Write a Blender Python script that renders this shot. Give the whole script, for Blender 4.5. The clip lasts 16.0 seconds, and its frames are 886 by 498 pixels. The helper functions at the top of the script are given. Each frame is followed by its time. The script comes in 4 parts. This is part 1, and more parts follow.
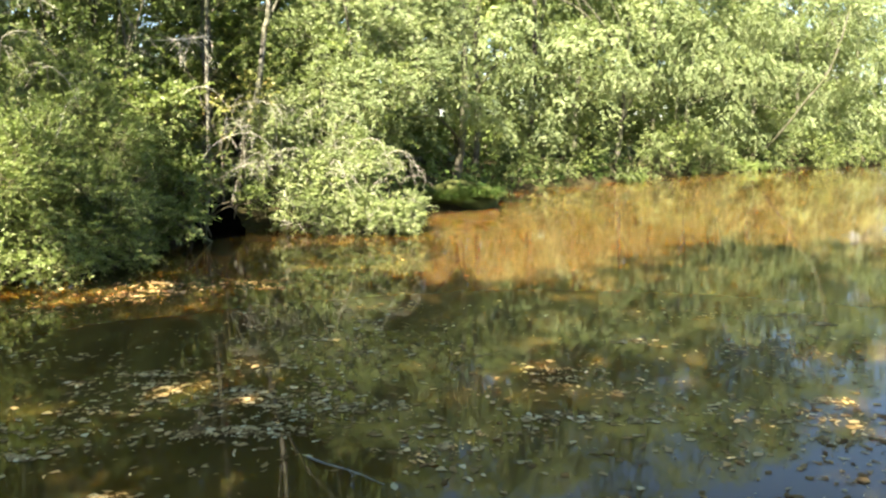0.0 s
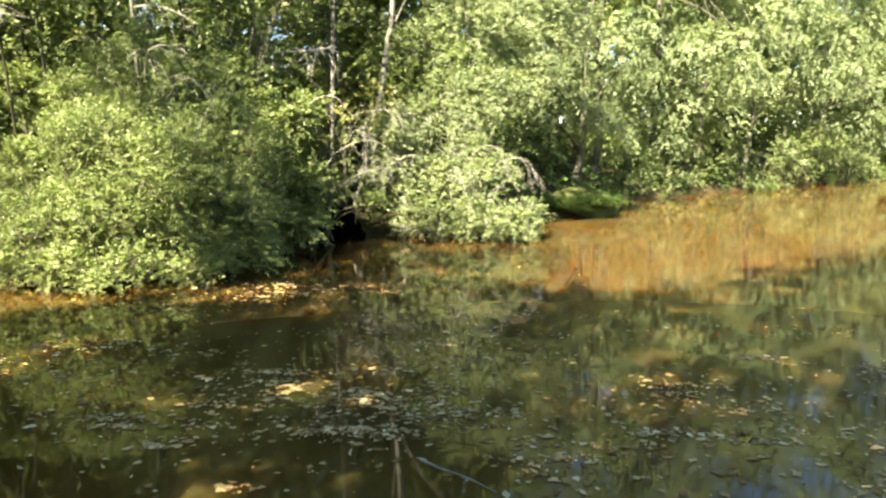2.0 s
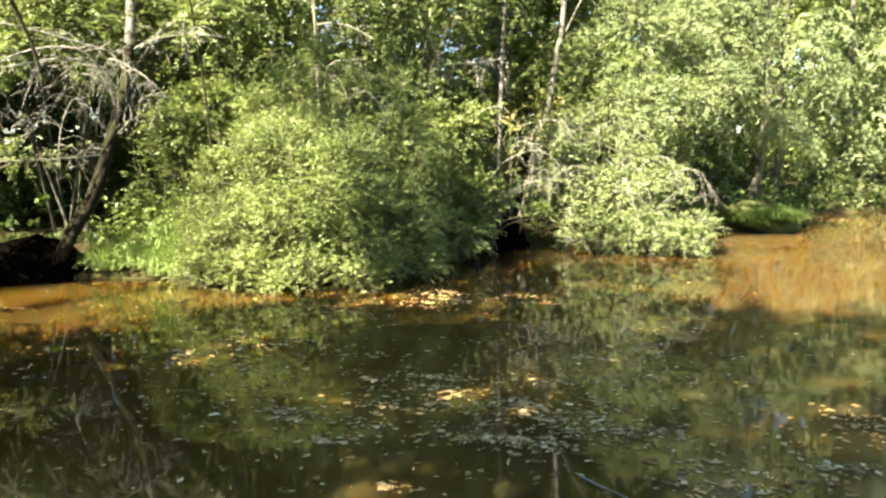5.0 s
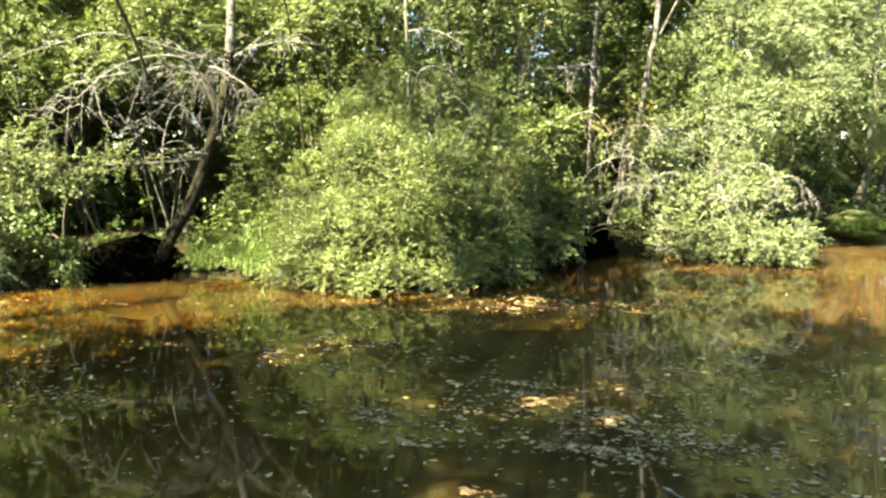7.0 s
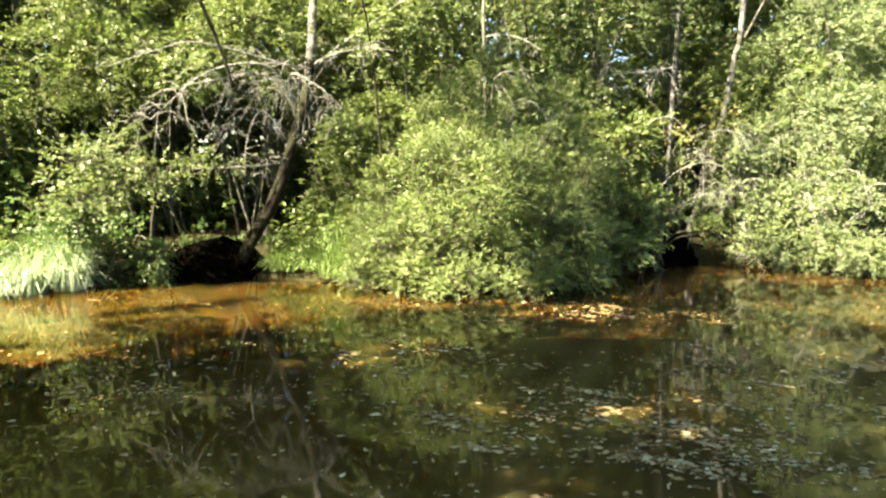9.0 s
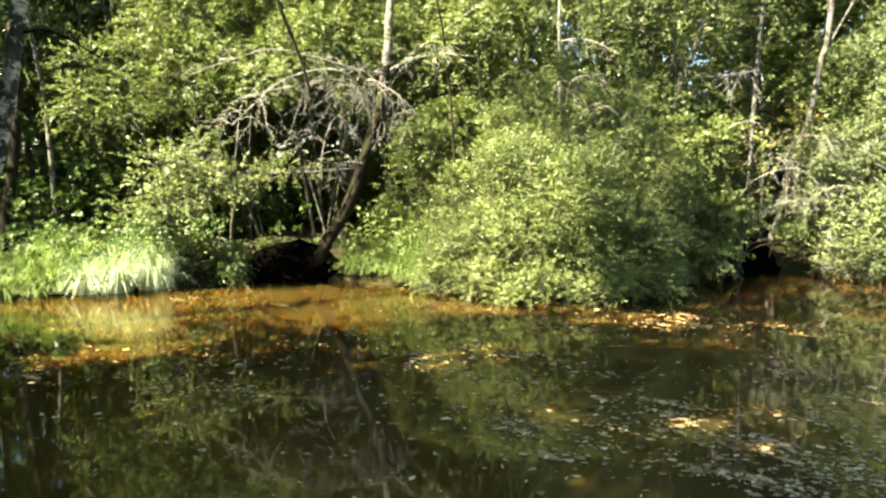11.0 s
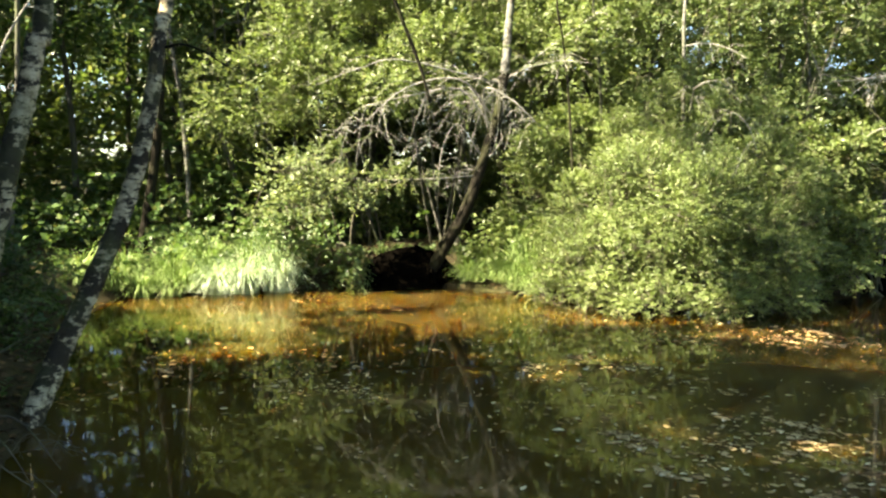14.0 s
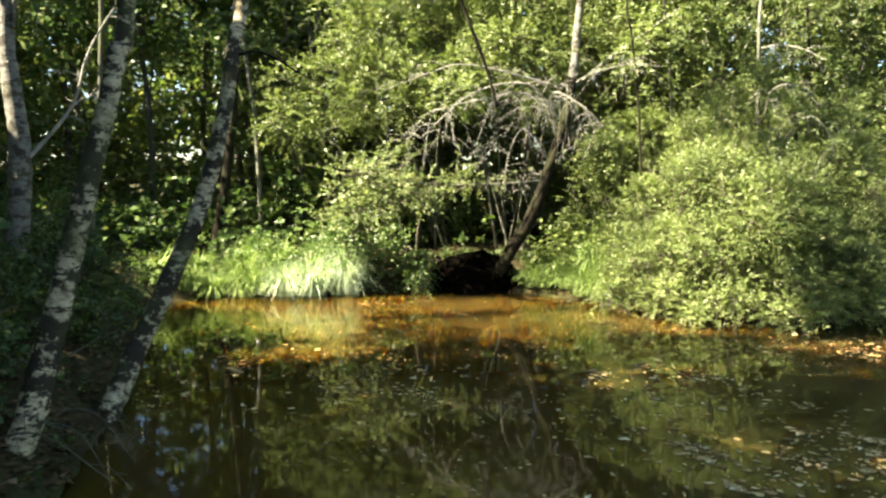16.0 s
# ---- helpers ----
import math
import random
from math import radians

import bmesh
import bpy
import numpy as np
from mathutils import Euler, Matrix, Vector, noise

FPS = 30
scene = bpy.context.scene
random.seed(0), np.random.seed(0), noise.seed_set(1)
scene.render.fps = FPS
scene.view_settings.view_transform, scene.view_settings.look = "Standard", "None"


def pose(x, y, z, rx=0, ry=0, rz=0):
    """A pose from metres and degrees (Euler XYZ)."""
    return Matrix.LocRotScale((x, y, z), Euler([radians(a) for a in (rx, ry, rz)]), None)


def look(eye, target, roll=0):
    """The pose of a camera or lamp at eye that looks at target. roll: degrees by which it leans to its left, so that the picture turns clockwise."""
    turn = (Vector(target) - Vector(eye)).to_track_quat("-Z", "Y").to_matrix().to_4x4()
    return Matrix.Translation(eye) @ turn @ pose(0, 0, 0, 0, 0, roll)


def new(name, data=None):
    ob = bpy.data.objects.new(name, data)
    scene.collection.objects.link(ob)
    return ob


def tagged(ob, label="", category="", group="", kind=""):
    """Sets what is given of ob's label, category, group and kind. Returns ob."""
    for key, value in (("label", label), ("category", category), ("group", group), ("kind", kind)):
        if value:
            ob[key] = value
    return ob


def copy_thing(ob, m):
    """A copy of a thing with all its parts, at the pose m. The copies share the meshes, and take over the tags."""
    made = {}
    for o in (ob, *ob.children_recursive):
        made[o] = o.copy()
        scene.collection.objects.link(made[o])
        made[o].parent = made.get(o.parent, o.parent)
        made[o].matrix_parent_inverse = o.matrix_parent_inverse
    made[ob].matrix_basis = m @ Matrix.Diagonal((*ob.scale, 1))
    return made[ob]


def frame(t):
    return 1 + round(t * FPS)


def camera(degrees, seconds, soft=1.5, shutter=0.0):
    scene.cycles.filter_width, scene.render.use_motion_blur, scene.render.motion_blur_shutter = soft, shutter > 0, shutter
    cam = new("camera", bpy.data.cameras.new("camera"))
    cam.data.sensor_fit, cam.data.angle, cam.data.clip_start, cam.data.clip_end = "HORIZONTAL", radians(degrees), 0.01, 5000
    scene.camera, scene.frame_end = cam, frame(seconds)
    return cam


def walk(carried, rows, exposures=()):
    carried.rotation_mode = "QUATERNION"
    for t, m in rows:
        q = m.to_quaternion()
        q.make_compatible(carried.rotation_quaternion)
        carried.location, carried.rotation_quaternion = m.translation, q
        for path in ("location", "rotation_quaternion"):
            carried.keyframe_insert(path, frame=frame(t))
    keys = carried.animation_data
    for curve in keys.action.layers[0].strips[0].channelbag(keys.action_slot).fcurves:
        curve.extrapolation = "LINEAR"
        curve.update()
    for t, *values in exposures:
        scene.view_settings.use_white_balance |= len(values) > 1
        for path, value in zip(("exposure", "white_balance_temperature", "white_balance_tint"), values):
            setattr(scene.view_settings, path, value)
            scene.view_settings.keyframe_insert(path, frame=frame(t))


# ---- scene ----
# ---------------------------------------------------------------- camera: a slow pan to the left on a fixed stand
cam = camera(58.0, 16.0, soft=2.4)
EYE = 1.7
ROWS = [
    (0.0, 81.400, -0.000, 0.000),
    (0.5, 81.519, 0.011, 1.921),
    (1.0, 81.638, 0.069, 4.030),
    (1.5, 81.754, 0.081, 6.030),
    (2.0, 81.913, 0.130, 8.399),
    (2.5, 82.056, 0.127, 10.453),
    (3.0, 82.188, 0.016, 12.333),
    (3.5, 82.273, 0.031, 14.090),
    (4.0, 82.401, 0.063, 16.323),
    (6.5, 82.963, 0.006, 24.889),
    (7.0, 83.034, -0.093, 26.489),
    (7.5, 83.142, -0.081, 28.058),
    (8.0, 83.216, -0.118, 29.470),
    (8.5, 83.300, -0.192, 30.538),
    (9.0, 83.395, -0.227, 31.877),
    (11.5, 83.792, -0.425, 38.546),
    (12.0, 83.863, -0.454, 40.047),
    (12.5, 83.948, -0.441, 41.316),
    (13.0, 84.041, -0.508, 42.723),
    (13.5, 84.128, -0.521, 44.099),
    (14.0, 84.204, -0.560, 45.418),
    (14.5, 84.306, -0.512, 46.624),
    (15.0, 84.359, -0.570, 47.937),
    (15.5, 84.448, -0.559, 49.014),
    (16.0, 84.486, -0.707, 50.148),
]
walk(cam, [(t, pose(0, 0, EYE, rx, ry, rz)) for t, rx, ry, rz in ROWS], [(0.0, 3.14, 8100, 6), (6.0, 3.28, 8100, 6), (16.0, 3.15, 8100, 6)])

# ---------------------------------------------------------------- light
SUN_EL, SUN_AZ = 43.0, 200.0          # degrees; azimuth clockwise from +y
world = bpy.data.worlds.new("sky")
scene.world = world
world.use_nodes = True
wn = world.node_tree.nodes
sky = wn.new("ShaderNodeTexSky")
sky.sky_type, sky.sun_disc = "NISHITA", False
sky.air_density, sky.dust_density, sky.ozone_density = 0.85, 0.15, 4.5
sky.sun_elevation, sky.sun_rotation = radians(SUN_EL), radians(SUN_AZ)
wn["Background"].inputs["Strength"].default_value = 0.054
world.node_tree.links.new(sky.outputs[0], wn["Background"].inputs["Color"])
sun_data = bpy.data.lights.new("sun", "SUN")
sun_data.energy, sun_data.angle, sun_data.color = 4.9, radians(0.5), (1.0, 0.955, 0.88)
sun = new("sun", sun_data)
sx = math.cos(radians(SUN_EL)) * math.sin(radians(SUN_AZ))
sy = math.cos(radians(SUN_EL)) * math.cos(radians(SUN_AZ))
sun.matrix_world = look((40 * sx, 40 * sy, 40 * math.sin(radians(SUN_EL))), (0, 0, 0))


# ---------------------------------------------------------------- materials
def material(name):
    m = bpy.data.materials.new(name)
    m.use_nodes = True
    nt = m.node_tree
    return m, nt, nt.nodes["Principled BSDF"], nt.nodes["Material Output"]


def ramp(nt, stops):
    r = nt.nodes.new("ShaderNodeValToRGB")
    el = r.color_ramp.elements
    while len(el) < len(stops):
        el.new(0.5)
    for e, (p, c) in zip(el, stops):
        e.position, e.color = p, (*c, 1)
    return r


def noise_node(nt, scale, detail=4.0, rough=0.55, coord="Object", stretch=None):
    tc = nt.nodes.new("ShaderNodeTexCoord")
    n = nt.nodes.new("ShaderNodeTexNoise")
    n.inputs["Scale"].default_value, n.inputs["Detail"].default_value, n.inputs["Roughness"].default_value = scale, detail, rough
    src = tc.outputs[coord]
    if stretch:
        mp = nt.nodes.new("ShaderNodeMapping")
        mp.inputs["Scale"].default_value = stretch
        nt.links.new(src, mp.inputs["Vector"])
        src = mp.outputs[0]
    nt.links.new(src, n.inputs["Vector"])
    return n


def mix(nt, a, b, fac, mode="MIX"):
    m = nt.nodes.new("ShaderNodeMix")
    m.data_type, m.blend_type = "RGBA", mode
    for i, v in ((0, fac), (6, a), (7, b)):
        if hasattr(v, "is_linked"):
            nt.links.new(v, m.inputs[i])
        else:
            m.inputs[i].default_value = v if i == 0 else (*v, 1)
    return m.outputs[2]


def bump(nt, height, bsdf, strength, dist):
    b = nt.nodes.new("ShaderNodeBump")
    b.inputs["Strength"].default_value, b.inputs["Distance"].default_value = strength, dist
    nt.links.new(height, b.inputs["Height"])
    nt.links.new(b.outputs[0], bsdf.inputs["Normal"])


def leaf_material(name, dark, mid, light, odd, translucent=0.36, gloss=0.38, spec=0.38):
    """Leaves: every leaf its own shade, branches of a crown differ, light shines through."""
    m, nt, bsdf, out = material(name)
    geo = nt.nodes.new("ShaderNodeNewGeometry")
    r = ramp(nt, [(0.0, dark), (0.45, mid), (0.88, light), (0.97, odd)])
    nt.links.new(geo.outputs["Random Per Island"], r.inputs[0])
    n = noise_node(nt, 1.6, 3.0, 0.7, coord="Object")
    r2 = ramp(nt, [(0.3, (0.54, 0.60, 0.57)), (0.7, (1.27, 1.25, 1.18))])
    nt.links.new(n.outputs["Fac"], r2.inputs[0])
    col = mix(nt, r.outputs[0], r2.outputs[0], 1.0, "MULTIPLY")
    nt.links.new(col, bsdf.inputs["Base Color"])
    bsdf.inputs["Roughness"].default_value = gloss
    bsdf.inputs["Specular IOR Level"].default_value = spec
    tr = nt.nodes.new("ShaderNodeBsdfTranslucent")
    warm = mix(nt, col, (1.1, 1.15, 0.68), 1.0, "MULTIPLY")
    nt.links.new(warm, tr.inputs["Color"])
    ms = nt.nodes.new("ShaderNodeMixShader")
    ms.inputs[0].default_value = translucent
    nt.links.new(bsdf.outputs[0], ms.inputs[1])
    nt.links.new(tr.outputs[0], ms.inputs[2])
    nt.links.new(ms.outputs[0], out.inputs["Surface"])
    return m


# Brighter copy of the willow leaf: sun on the bush put into colour.
M_WILLOW_LIT = leaf_material("lit_willow_leaf", (0.148, 0.202, 0.068), (0.196, 0.254, 0.092), (0.246, 0.30, 0.122), (0.33, 0.34, 0.17), 0.42)
M_GREYWILLOW = leaf_material("grey_willow_leaf", (0.135, 0.18, 0.075), (0.18, 0.228, 0.102), (0.23, 0.275, 0.132), (0.31, 0.32, 0.17), 0.42)
M_BUSH = leaf_material("willow_leaf", (0.122, 0.168, 0.055), (0.162, 0.212, 0.073), (0.208, 0.256, 0.098), (0.29, 0.30, 0.14), 0.42)
M_ALDER = leaf_material("alder_leaf", (0.085, 0.122, 0.036), (0.12, 0.165, 0.052), (0.165, 0.212, 0.072), (0.27, 0.265, 0.11))
# Darker copy of the alder leaf: shade of the thicket put into colour.
M_THICKET = leaf_material("shaded_thicket_leaf", (0.062, 0.092, 0.030), (0.090, 0.128, 0.044), (0.130, 0.172, 0.062), (0.22, 0.225, 0.10))
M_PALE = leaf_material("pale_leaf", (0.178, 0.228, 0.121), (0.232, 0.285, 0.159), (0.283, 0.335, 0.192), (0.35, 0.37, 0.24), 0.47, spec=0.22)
M_BIRCH = leaf_material("birch_leaf", (0.11, 0.15, 0.05), (0.155, 0.20, 0.07), (0.21, 0.255, 0.098), (0.31, 0.31, 0.13))
M_HERB = leaf_material("herb_leaf", (0.075, 0.125, 0.045), (0.105, 0.165, 0.06), (0.155, 0.22, 0.085), (0.28, 0.30, 0.16))
M_GRASS = leaf_material("grass_blade", (0.11, 0.175, 0.05), (0.19, 0.28, 0.085), (0.30, 0.39, 0.16), (0.42, 0.45, 0.25), 0.3, 0.4)
M_SEDGE = leaf_material("pale_sedge_blade", (0.28, 0.37, 0.22), (0.44, 0.54, 0.37), (0.55, 0.63, 0.47), (0.62, 0.66, 0.52), 0.3, 0.4)
# Leaf colour lowered to carry the shade of wood, bank and ledge.
M_SHADE = leaf_material("shaded_woodland_leaf", (0.044, 0.082, 0.024), (0.064, 0.11, 0.033), (0.095, 0.15, 0.047), (0.18, 0.19, 0.075), spec=0.25)
M_YELLOW = leaf_material("yellowing_leaf", (0.14, 0.16, 0.04), (0.22, 0.23, 0.07), (0.32, 0.30, 0.11), (0.36, 0.24, 0.09))
M_LITTER = leaf_material("litter_leaf", (0.03, 0.018, 0.008), (0.07, 0.042, 0.02), (0.13, 0.085, 0.045), (0.24, 0.17, 0.09), 0.05, 0.8, 0.1)
M_FLOAT = leaf_material("floating_leaf", (0.12, 0.065, 0.025), (0.42, 0.27, 0.12), (0.72, 0.52, 0.26), (0.86, 0.70, 0.42), 0.05, 0.95, 0.06)


def bark_material(name, a, b, scale, stretch, spots=None, rough=0.85, moss_most=0.75, spec=0.25):
    m, nt, bsdf, out = material(name)
    n = noise_node(nt, scale, 6.0, 0.65, "Object", stretch)
    r = ramp(nt, [(0.32, a), (0.66, b)])
    nt.links.new(n.outputs["Fac"], r.inputs[0])
    col, relief = r.outputs[0], n.outputs["Fac"]
    if spots:
        for dark, size, st, edge, soft in spots:
            n2 = noise_node(nt, size, 5.0, 0.7, "Object", st)
            r2 = ramp(nt, [(edge, (0, 0, 0)), (edge + soft, (1, 1, 1))])
            nt.links.new(n2.outputs["Fac"], r2.inputs[0])
            col = mix(nt, col, dark, r2.outputs[0])
    moss = noise_node(nt, 2.6, 4.0)
    r3 = ramp(nt, [(0.46, (0, 0, 0)), (0.66, (moss_most, moss_most, moss_most))])
    nt.links.new(moss.outputs["Fac"], r3.inputs[0])
    col = mix(nt, col, (0.085, 0.10, 0.035), r3.outputs[0])
    nt.links.new(col, bsdf.inputs["Base Color"])
    bsdf.inputs["Roughness"].default_value = rough
    bsdf.inputs["Specular IOR Level"].default_value = spec
    bump(nt, relief, bsdf, 0.8, 0.03)
    return m


M_BIRCHBARK = bark_material("birch_bark", (0.21, 0.17, 0.10), (0.64, 0.54, 0.35), 16.0, (1, 1, 1.5),
                            (((0.030, 0.024, 0.015), 5.0, (1, 1, 1.3), 0.465, 0.05), ((0.032, 0.026, 0.017), 15.0, (0.7, 0.7, 2.0), 0.53, 0.05)), moss_most=0.5)
M_WHITEBARK = bark_material("white_bark", (0.115, 0.11, 0.095), (0.215, 0.208, 0.182), 12.0, (1, 1, 2.0),
                            (((0.05, 0.045, 0.035), 6.0, (1, 1, 1.6), 0.51, 0.06), ((0.03, 0.026, 0.02), 22.0, (1, 1, 2.6), 0.58, 0.05)), moss_most=0.45)
# Bark darkened below its own tone, so stems look shaded by crowns.
M_BARK = bark_material("shaded_dark_bark", (0.007, 0.006, 0.0045), (0.022, 0.0195, 0.0135), 14.0, (1, 1, 0.25), moss_most=0.2, spec=0.05)
M_GREYBARK = bark_material("grey_bark", (0.035, 0.032, 0.025), (0.12, 0.112, 0.092), 12.0, (1, 1, 0.4))
M_DEAD = bark_material("bare_grey_twig", (0.20, 0.19, 0.165), (0.40, 0.385, 0.34), 10.0, (1, 1, 0.5), moss_most=0.3)
M_BLEACHED = bark_material("bleached_wood", (0.30, 0.285, 0.25), (0.54, 0.52, 0.47), 10.0, (1, 1, 0.4), moss_most=0.1)
M_TWIG = bark_material("brown_twig", (0.05, 0.042, 0.03), (0.14, 0.12, 0.09), 10.0, (1, 1, 0.5))
# Near-black root colour: the shade of the hollows is put into it.
M_ROOT = bark_material("shaded_hollow_root", (0.001, 0.0008, 0.0006), (0.003, 0.0025, 0.0018), 9.0, (1, 1, 1), rough=1.0, moss_most=0.0, spec=0.0)
M_MOSS = bark_material("mossy_turf", (0.030, 0.034, 0.014), (0.075, 0.088, 0.032), 9.0, (1, 1, 1), rough=1.0, spec=0.05)


def water_material():
    m, nt, bsdf, out = material("pond_water")
    n = noise_node(nt, 0.35, 4.0, 0.55)
    r = ramp(nt, [(0.3, (0.0455, 0.0258, 0.0045)), (0.7, (0.0575, 0.0345, 0.0068))])
    nt.links.new(n.outputs["Fac"], r.inputs[0])
    # silt clouds the open water; the shallows under the left bank stay clear amber
    tc = nt.nodes.new("ShaderNodeTexCoord")
    mp = nt.nodes.new("ShaderNodeMapping")
    mp.inputs["Rotation"].default_value = (0, 0, radians(-35))
    mp.inputs["Location"].default_value = (0.38, 0, 0)
    mp.inputs["Scale"].default_value = (0.075, 0.075, 0.075)
    nt.links.new(tc.outputs["Object"], mp.inputs["Vector"])
    g = nt.nodes.new("ShaderNodeTexGradient")
    g.gradient_type = "EASING"
    nt.links.new(mp.outputs[0], g.inputs["Vector"])
    nt.links.new(mix(nt, r.outputs[0], (0.080, 0.0510, 0.0165), g.outputs["Fac"]), bsdf.inputs["Base Color"])
    # a breath of wind ruffles the open water
    mr = nt.nodes.new("ShaderNodeMapRange")
    mr.inputs["To Min"].default_value, mr.inputs["To Max"].default_value = 0.03, 0.042
    nt.links.new(g.outputs["Fac"], mr.inputs["Value"])
    nt.links.new(mr.outputs["Result"], bsdf.inputs["Roughness"])
    bsdf.inputs["IOR"].default_value = 1.33
    bsdf.inputs["Subsurface Weight"].default_value = 1.0
    bsdf.inputs["Subsurface Radius"].default_value = (1.0, 0.5, 0.17)
    bsdf.inputs["Subsurface Scale"].default_value = 1.3
    rip = noise_node(nt, 2.6, 2.0, 0.5, "Object")
    bump(nt, rip.outputs["Fac"], bsdf, 0.022, 0.03)
    return m


def ground_material():
    m, nt, bsdf, out = material("bank_soil_and_moss")
    n = noise_node(nt, 0.8, 5.0, 0.6)
    r = ramp(nt, [(0.30, (0.028, 0.020, 0.012)), (0.5, (0.05, 0.042, 0.02)), (0.68, (0.04, 0.06, 0.018))])
    nt.links.new(n.outputs["Fac"], r.inputs[0])
    n2 = noise_node(nt, 18.0, 5.0, 0.7)
    r2 = ramp(nt, [(0.35, (0.6, 0.6, 0.6)), (0.7, (1.35, 1.3, 1.2))])
    nt.links.new(n2.outputs["Fac"], r2.inputs[0])
    nt.links.new(mix(nt, r.outputs[0], r2.outputs[0], 1.0, "MULTIPLY"), bsdf.inputs["Base Color"])
    bsdf.inputs["Roughness"].default_value, bsdf.inputs["Specular IOR Level"].default_value = 0.95, 0.1
    bump(nt, n2.outputs["Fac"], bsdf, 0.8, 0.05)
    return m


M_WATER, M_GROUND = water_material(), ground_material()


# ---------------------------------------------------------------- mesh tools
def build_mesh(name, verts, faces, mat):
    """A mesh from arrays of corners and of equal-sized faces."""
    verts, faces = np.asarray(verts, np.float32), np.asarray(faces, np.int32)
    me = bpy.data.meshes.new(name)
    k = faces.shape[1]
    me.vertices.add(len(verts))
    me.vertices.foreach_set("co", verts.ravel())
    me.loops.add(faces.size)
    me.loops.foreach_set("vertex_index", faces.ravel())
    me.polygons.add(len(faces))
    me.polygons.foreach_set("loop_start", np.arange(0, faces.size, k, dtype=np.int32))
    me.update(calc_edges=True)
    me.validate()
    me.materials.append(mat)
    return me


def part(name, mesh, parent=None, label="", smooth=False):
    ob = new(name, mesh)
    if smooth:
        mesh.polygons.foreach_set("use_smooth", np.ones(len(mesh.polygons), bool))
    if parent:
        ob.parent = parent
    if label:
        tagged(ob, label)
    return ob


def join(pieces):
    """One (verts, faces) pair from several of the same face size."""
    vs, fs, o = [], [], 0
    for v, f in pieces:
        vs.append(np.asarray(v, float))
        fs.append(np.asarray(f, int) + o)
        o += len(v)
    return np.vstack(vs), np.vstack(fs)


def unit(a):
    return a / (np.linalg.norm(a, axis=-1, keepdims=True) + 1e-9)


def smooth_path(points, steps):
    """A Catmull-Rom line through the points."""
    p = np.asarray(points, float)
    q = np.vstack([2 * p[0] - p[1], p, 2 * p[-1] - p[-2]])
    out = []
    for i in range(1, len(q) - 2):
        for s in np.linspace(0, 1, steps, endpoint=False):
            a, b, c, d = q[i - 1], q[i], q[i + 1], q[i + 2]
            out.append(0.5 * (2 * b + (c - a) * s + (2 * a - 5 * b + 4 * c - d) * s * s + (3 * b - a - 3 * c + d) * s ** 3))
    return np.array(out + [p[-1]])


def tube(points, r0, r1, sides=8, steps=5, wob=0.0, rng=None, power=1.0):
    """A tapered, closed limb along the points, as quads."""
    path = smooth_path(points, steps)
    n = len(path)
    d = unit(np.gradient(path, axis=0))
    ref = np.array([0.31, 0.95, 0.05]) if abs(d[0][2]) > 0.5 else np.array([0, 0, 1.0])
    u = unit(np.cross(d, ref))
    v = np.cross(d, u)
    ang = np.linspace(0, 2 * np.pi, sides, endpoint=False)
    rad = r0 + (r1 - r0) * np.linspace(0, 1, n) ** power
    rr = np.repeat(rad[:, None], sides, 1)
    if wob and rng is not None:
        rr = rr * (1 + wob * rng.normal(size=rr.shape))
    ring = path[:, None] + rr[..., None] * (np.cos(ang)[None, :, None] * u[:, None] + np.sin(ang)[None, :, None] * v[:, None])
    verts = np.vstack([ring.reshape(-1, 3), path[:1] - d[:1] * r0 * 0.3, path[-1:] + d[-1:] * r1])
    faces = []
    for i in range(n - 1):
        for j in range(sides):
            a, b = i * sides + j, i * sides + (j + 1) % sides
            faces.append((a, b, b + sides, a + sides))
    tip, end = len(verts) - 1, (n - 1) * sides
    for j in range(0, sides, 2):
        faces.append((end + j, end + (j + 1) % sides, end + (j + 2) % sides, tip))
        faces.append(((j + 2) % sides, (j + 1) % sides, j, tip - 1))
    return verts, faces


def blades_fan(rng, n, spread, height, width, lean=0.6):
    """Grass blades that rise from one foot and arch outwards, as quads."""
    a = rng.uniform(0, 2 * np.pi, n)
    out = np.stack([np.cos(a), np.sin(a), np.zeros(n)], 1)
    foot = out * (spread * rng.uniform(0, 0.35, n))[:, None]
    h = height * rng.uniform(0.55, 1.1, n)
    reach = spread * rng.uniform(0.3, 1.0, n) * lean / 0.6
    bend = rng.uniform(0.75, 1.7, n)
    side = np.stack([-np.sin(a), np.cos(a), np.zeros(n)], 1) * (width * rng.uniform(0.6, 1.2, n))[:, None]
    rows = []
    for s, w in ((0, 0.8), (0.35, 1.0), (0.7, 0.75), (1.0, 0.08)):
        up = h * (1.75 * s - bend * s ** 2.2)
        c = foot + out * (reach * s ** 1.7)[:, None]
        c[:, 2] = up
        rows += [c - side * w, c + side * w]
    v = np.stack(rows, 1).reshape(-1, 3)
    base = np.arange(n)[:, None] * 8
    f = np.vstack([base + np.array([0, 1, 3, 2]), base + np.array([2, 3, 5, 4]), base + np.array([4, 5, 7, 6])])
    return v, f


def leaf_faces(pos, along, normal, length, width):
    """Two-sided leaves, each two triangles folded at the midrib."""
    n = len(pos)
    along = unit(along)
    side = unit(np.cross(along, normal))
    nn = np.cross(side, along)
    L, W = length[:, None], width[:, None]
    mid = pos + along * L * 0.45
    fold = nn * W * 0.35
    v = np.stack([pos, mid + side * W + fold, pos + along * L, mid - side * W + fold], 1).reshape(-1, 3)
    b = np.arange(n)[:, None] * 4
    f = np.stack([b + np.array([0, 1, 2]), b + np.array([0, 2, 3])], 1).reshape(-1, 3)
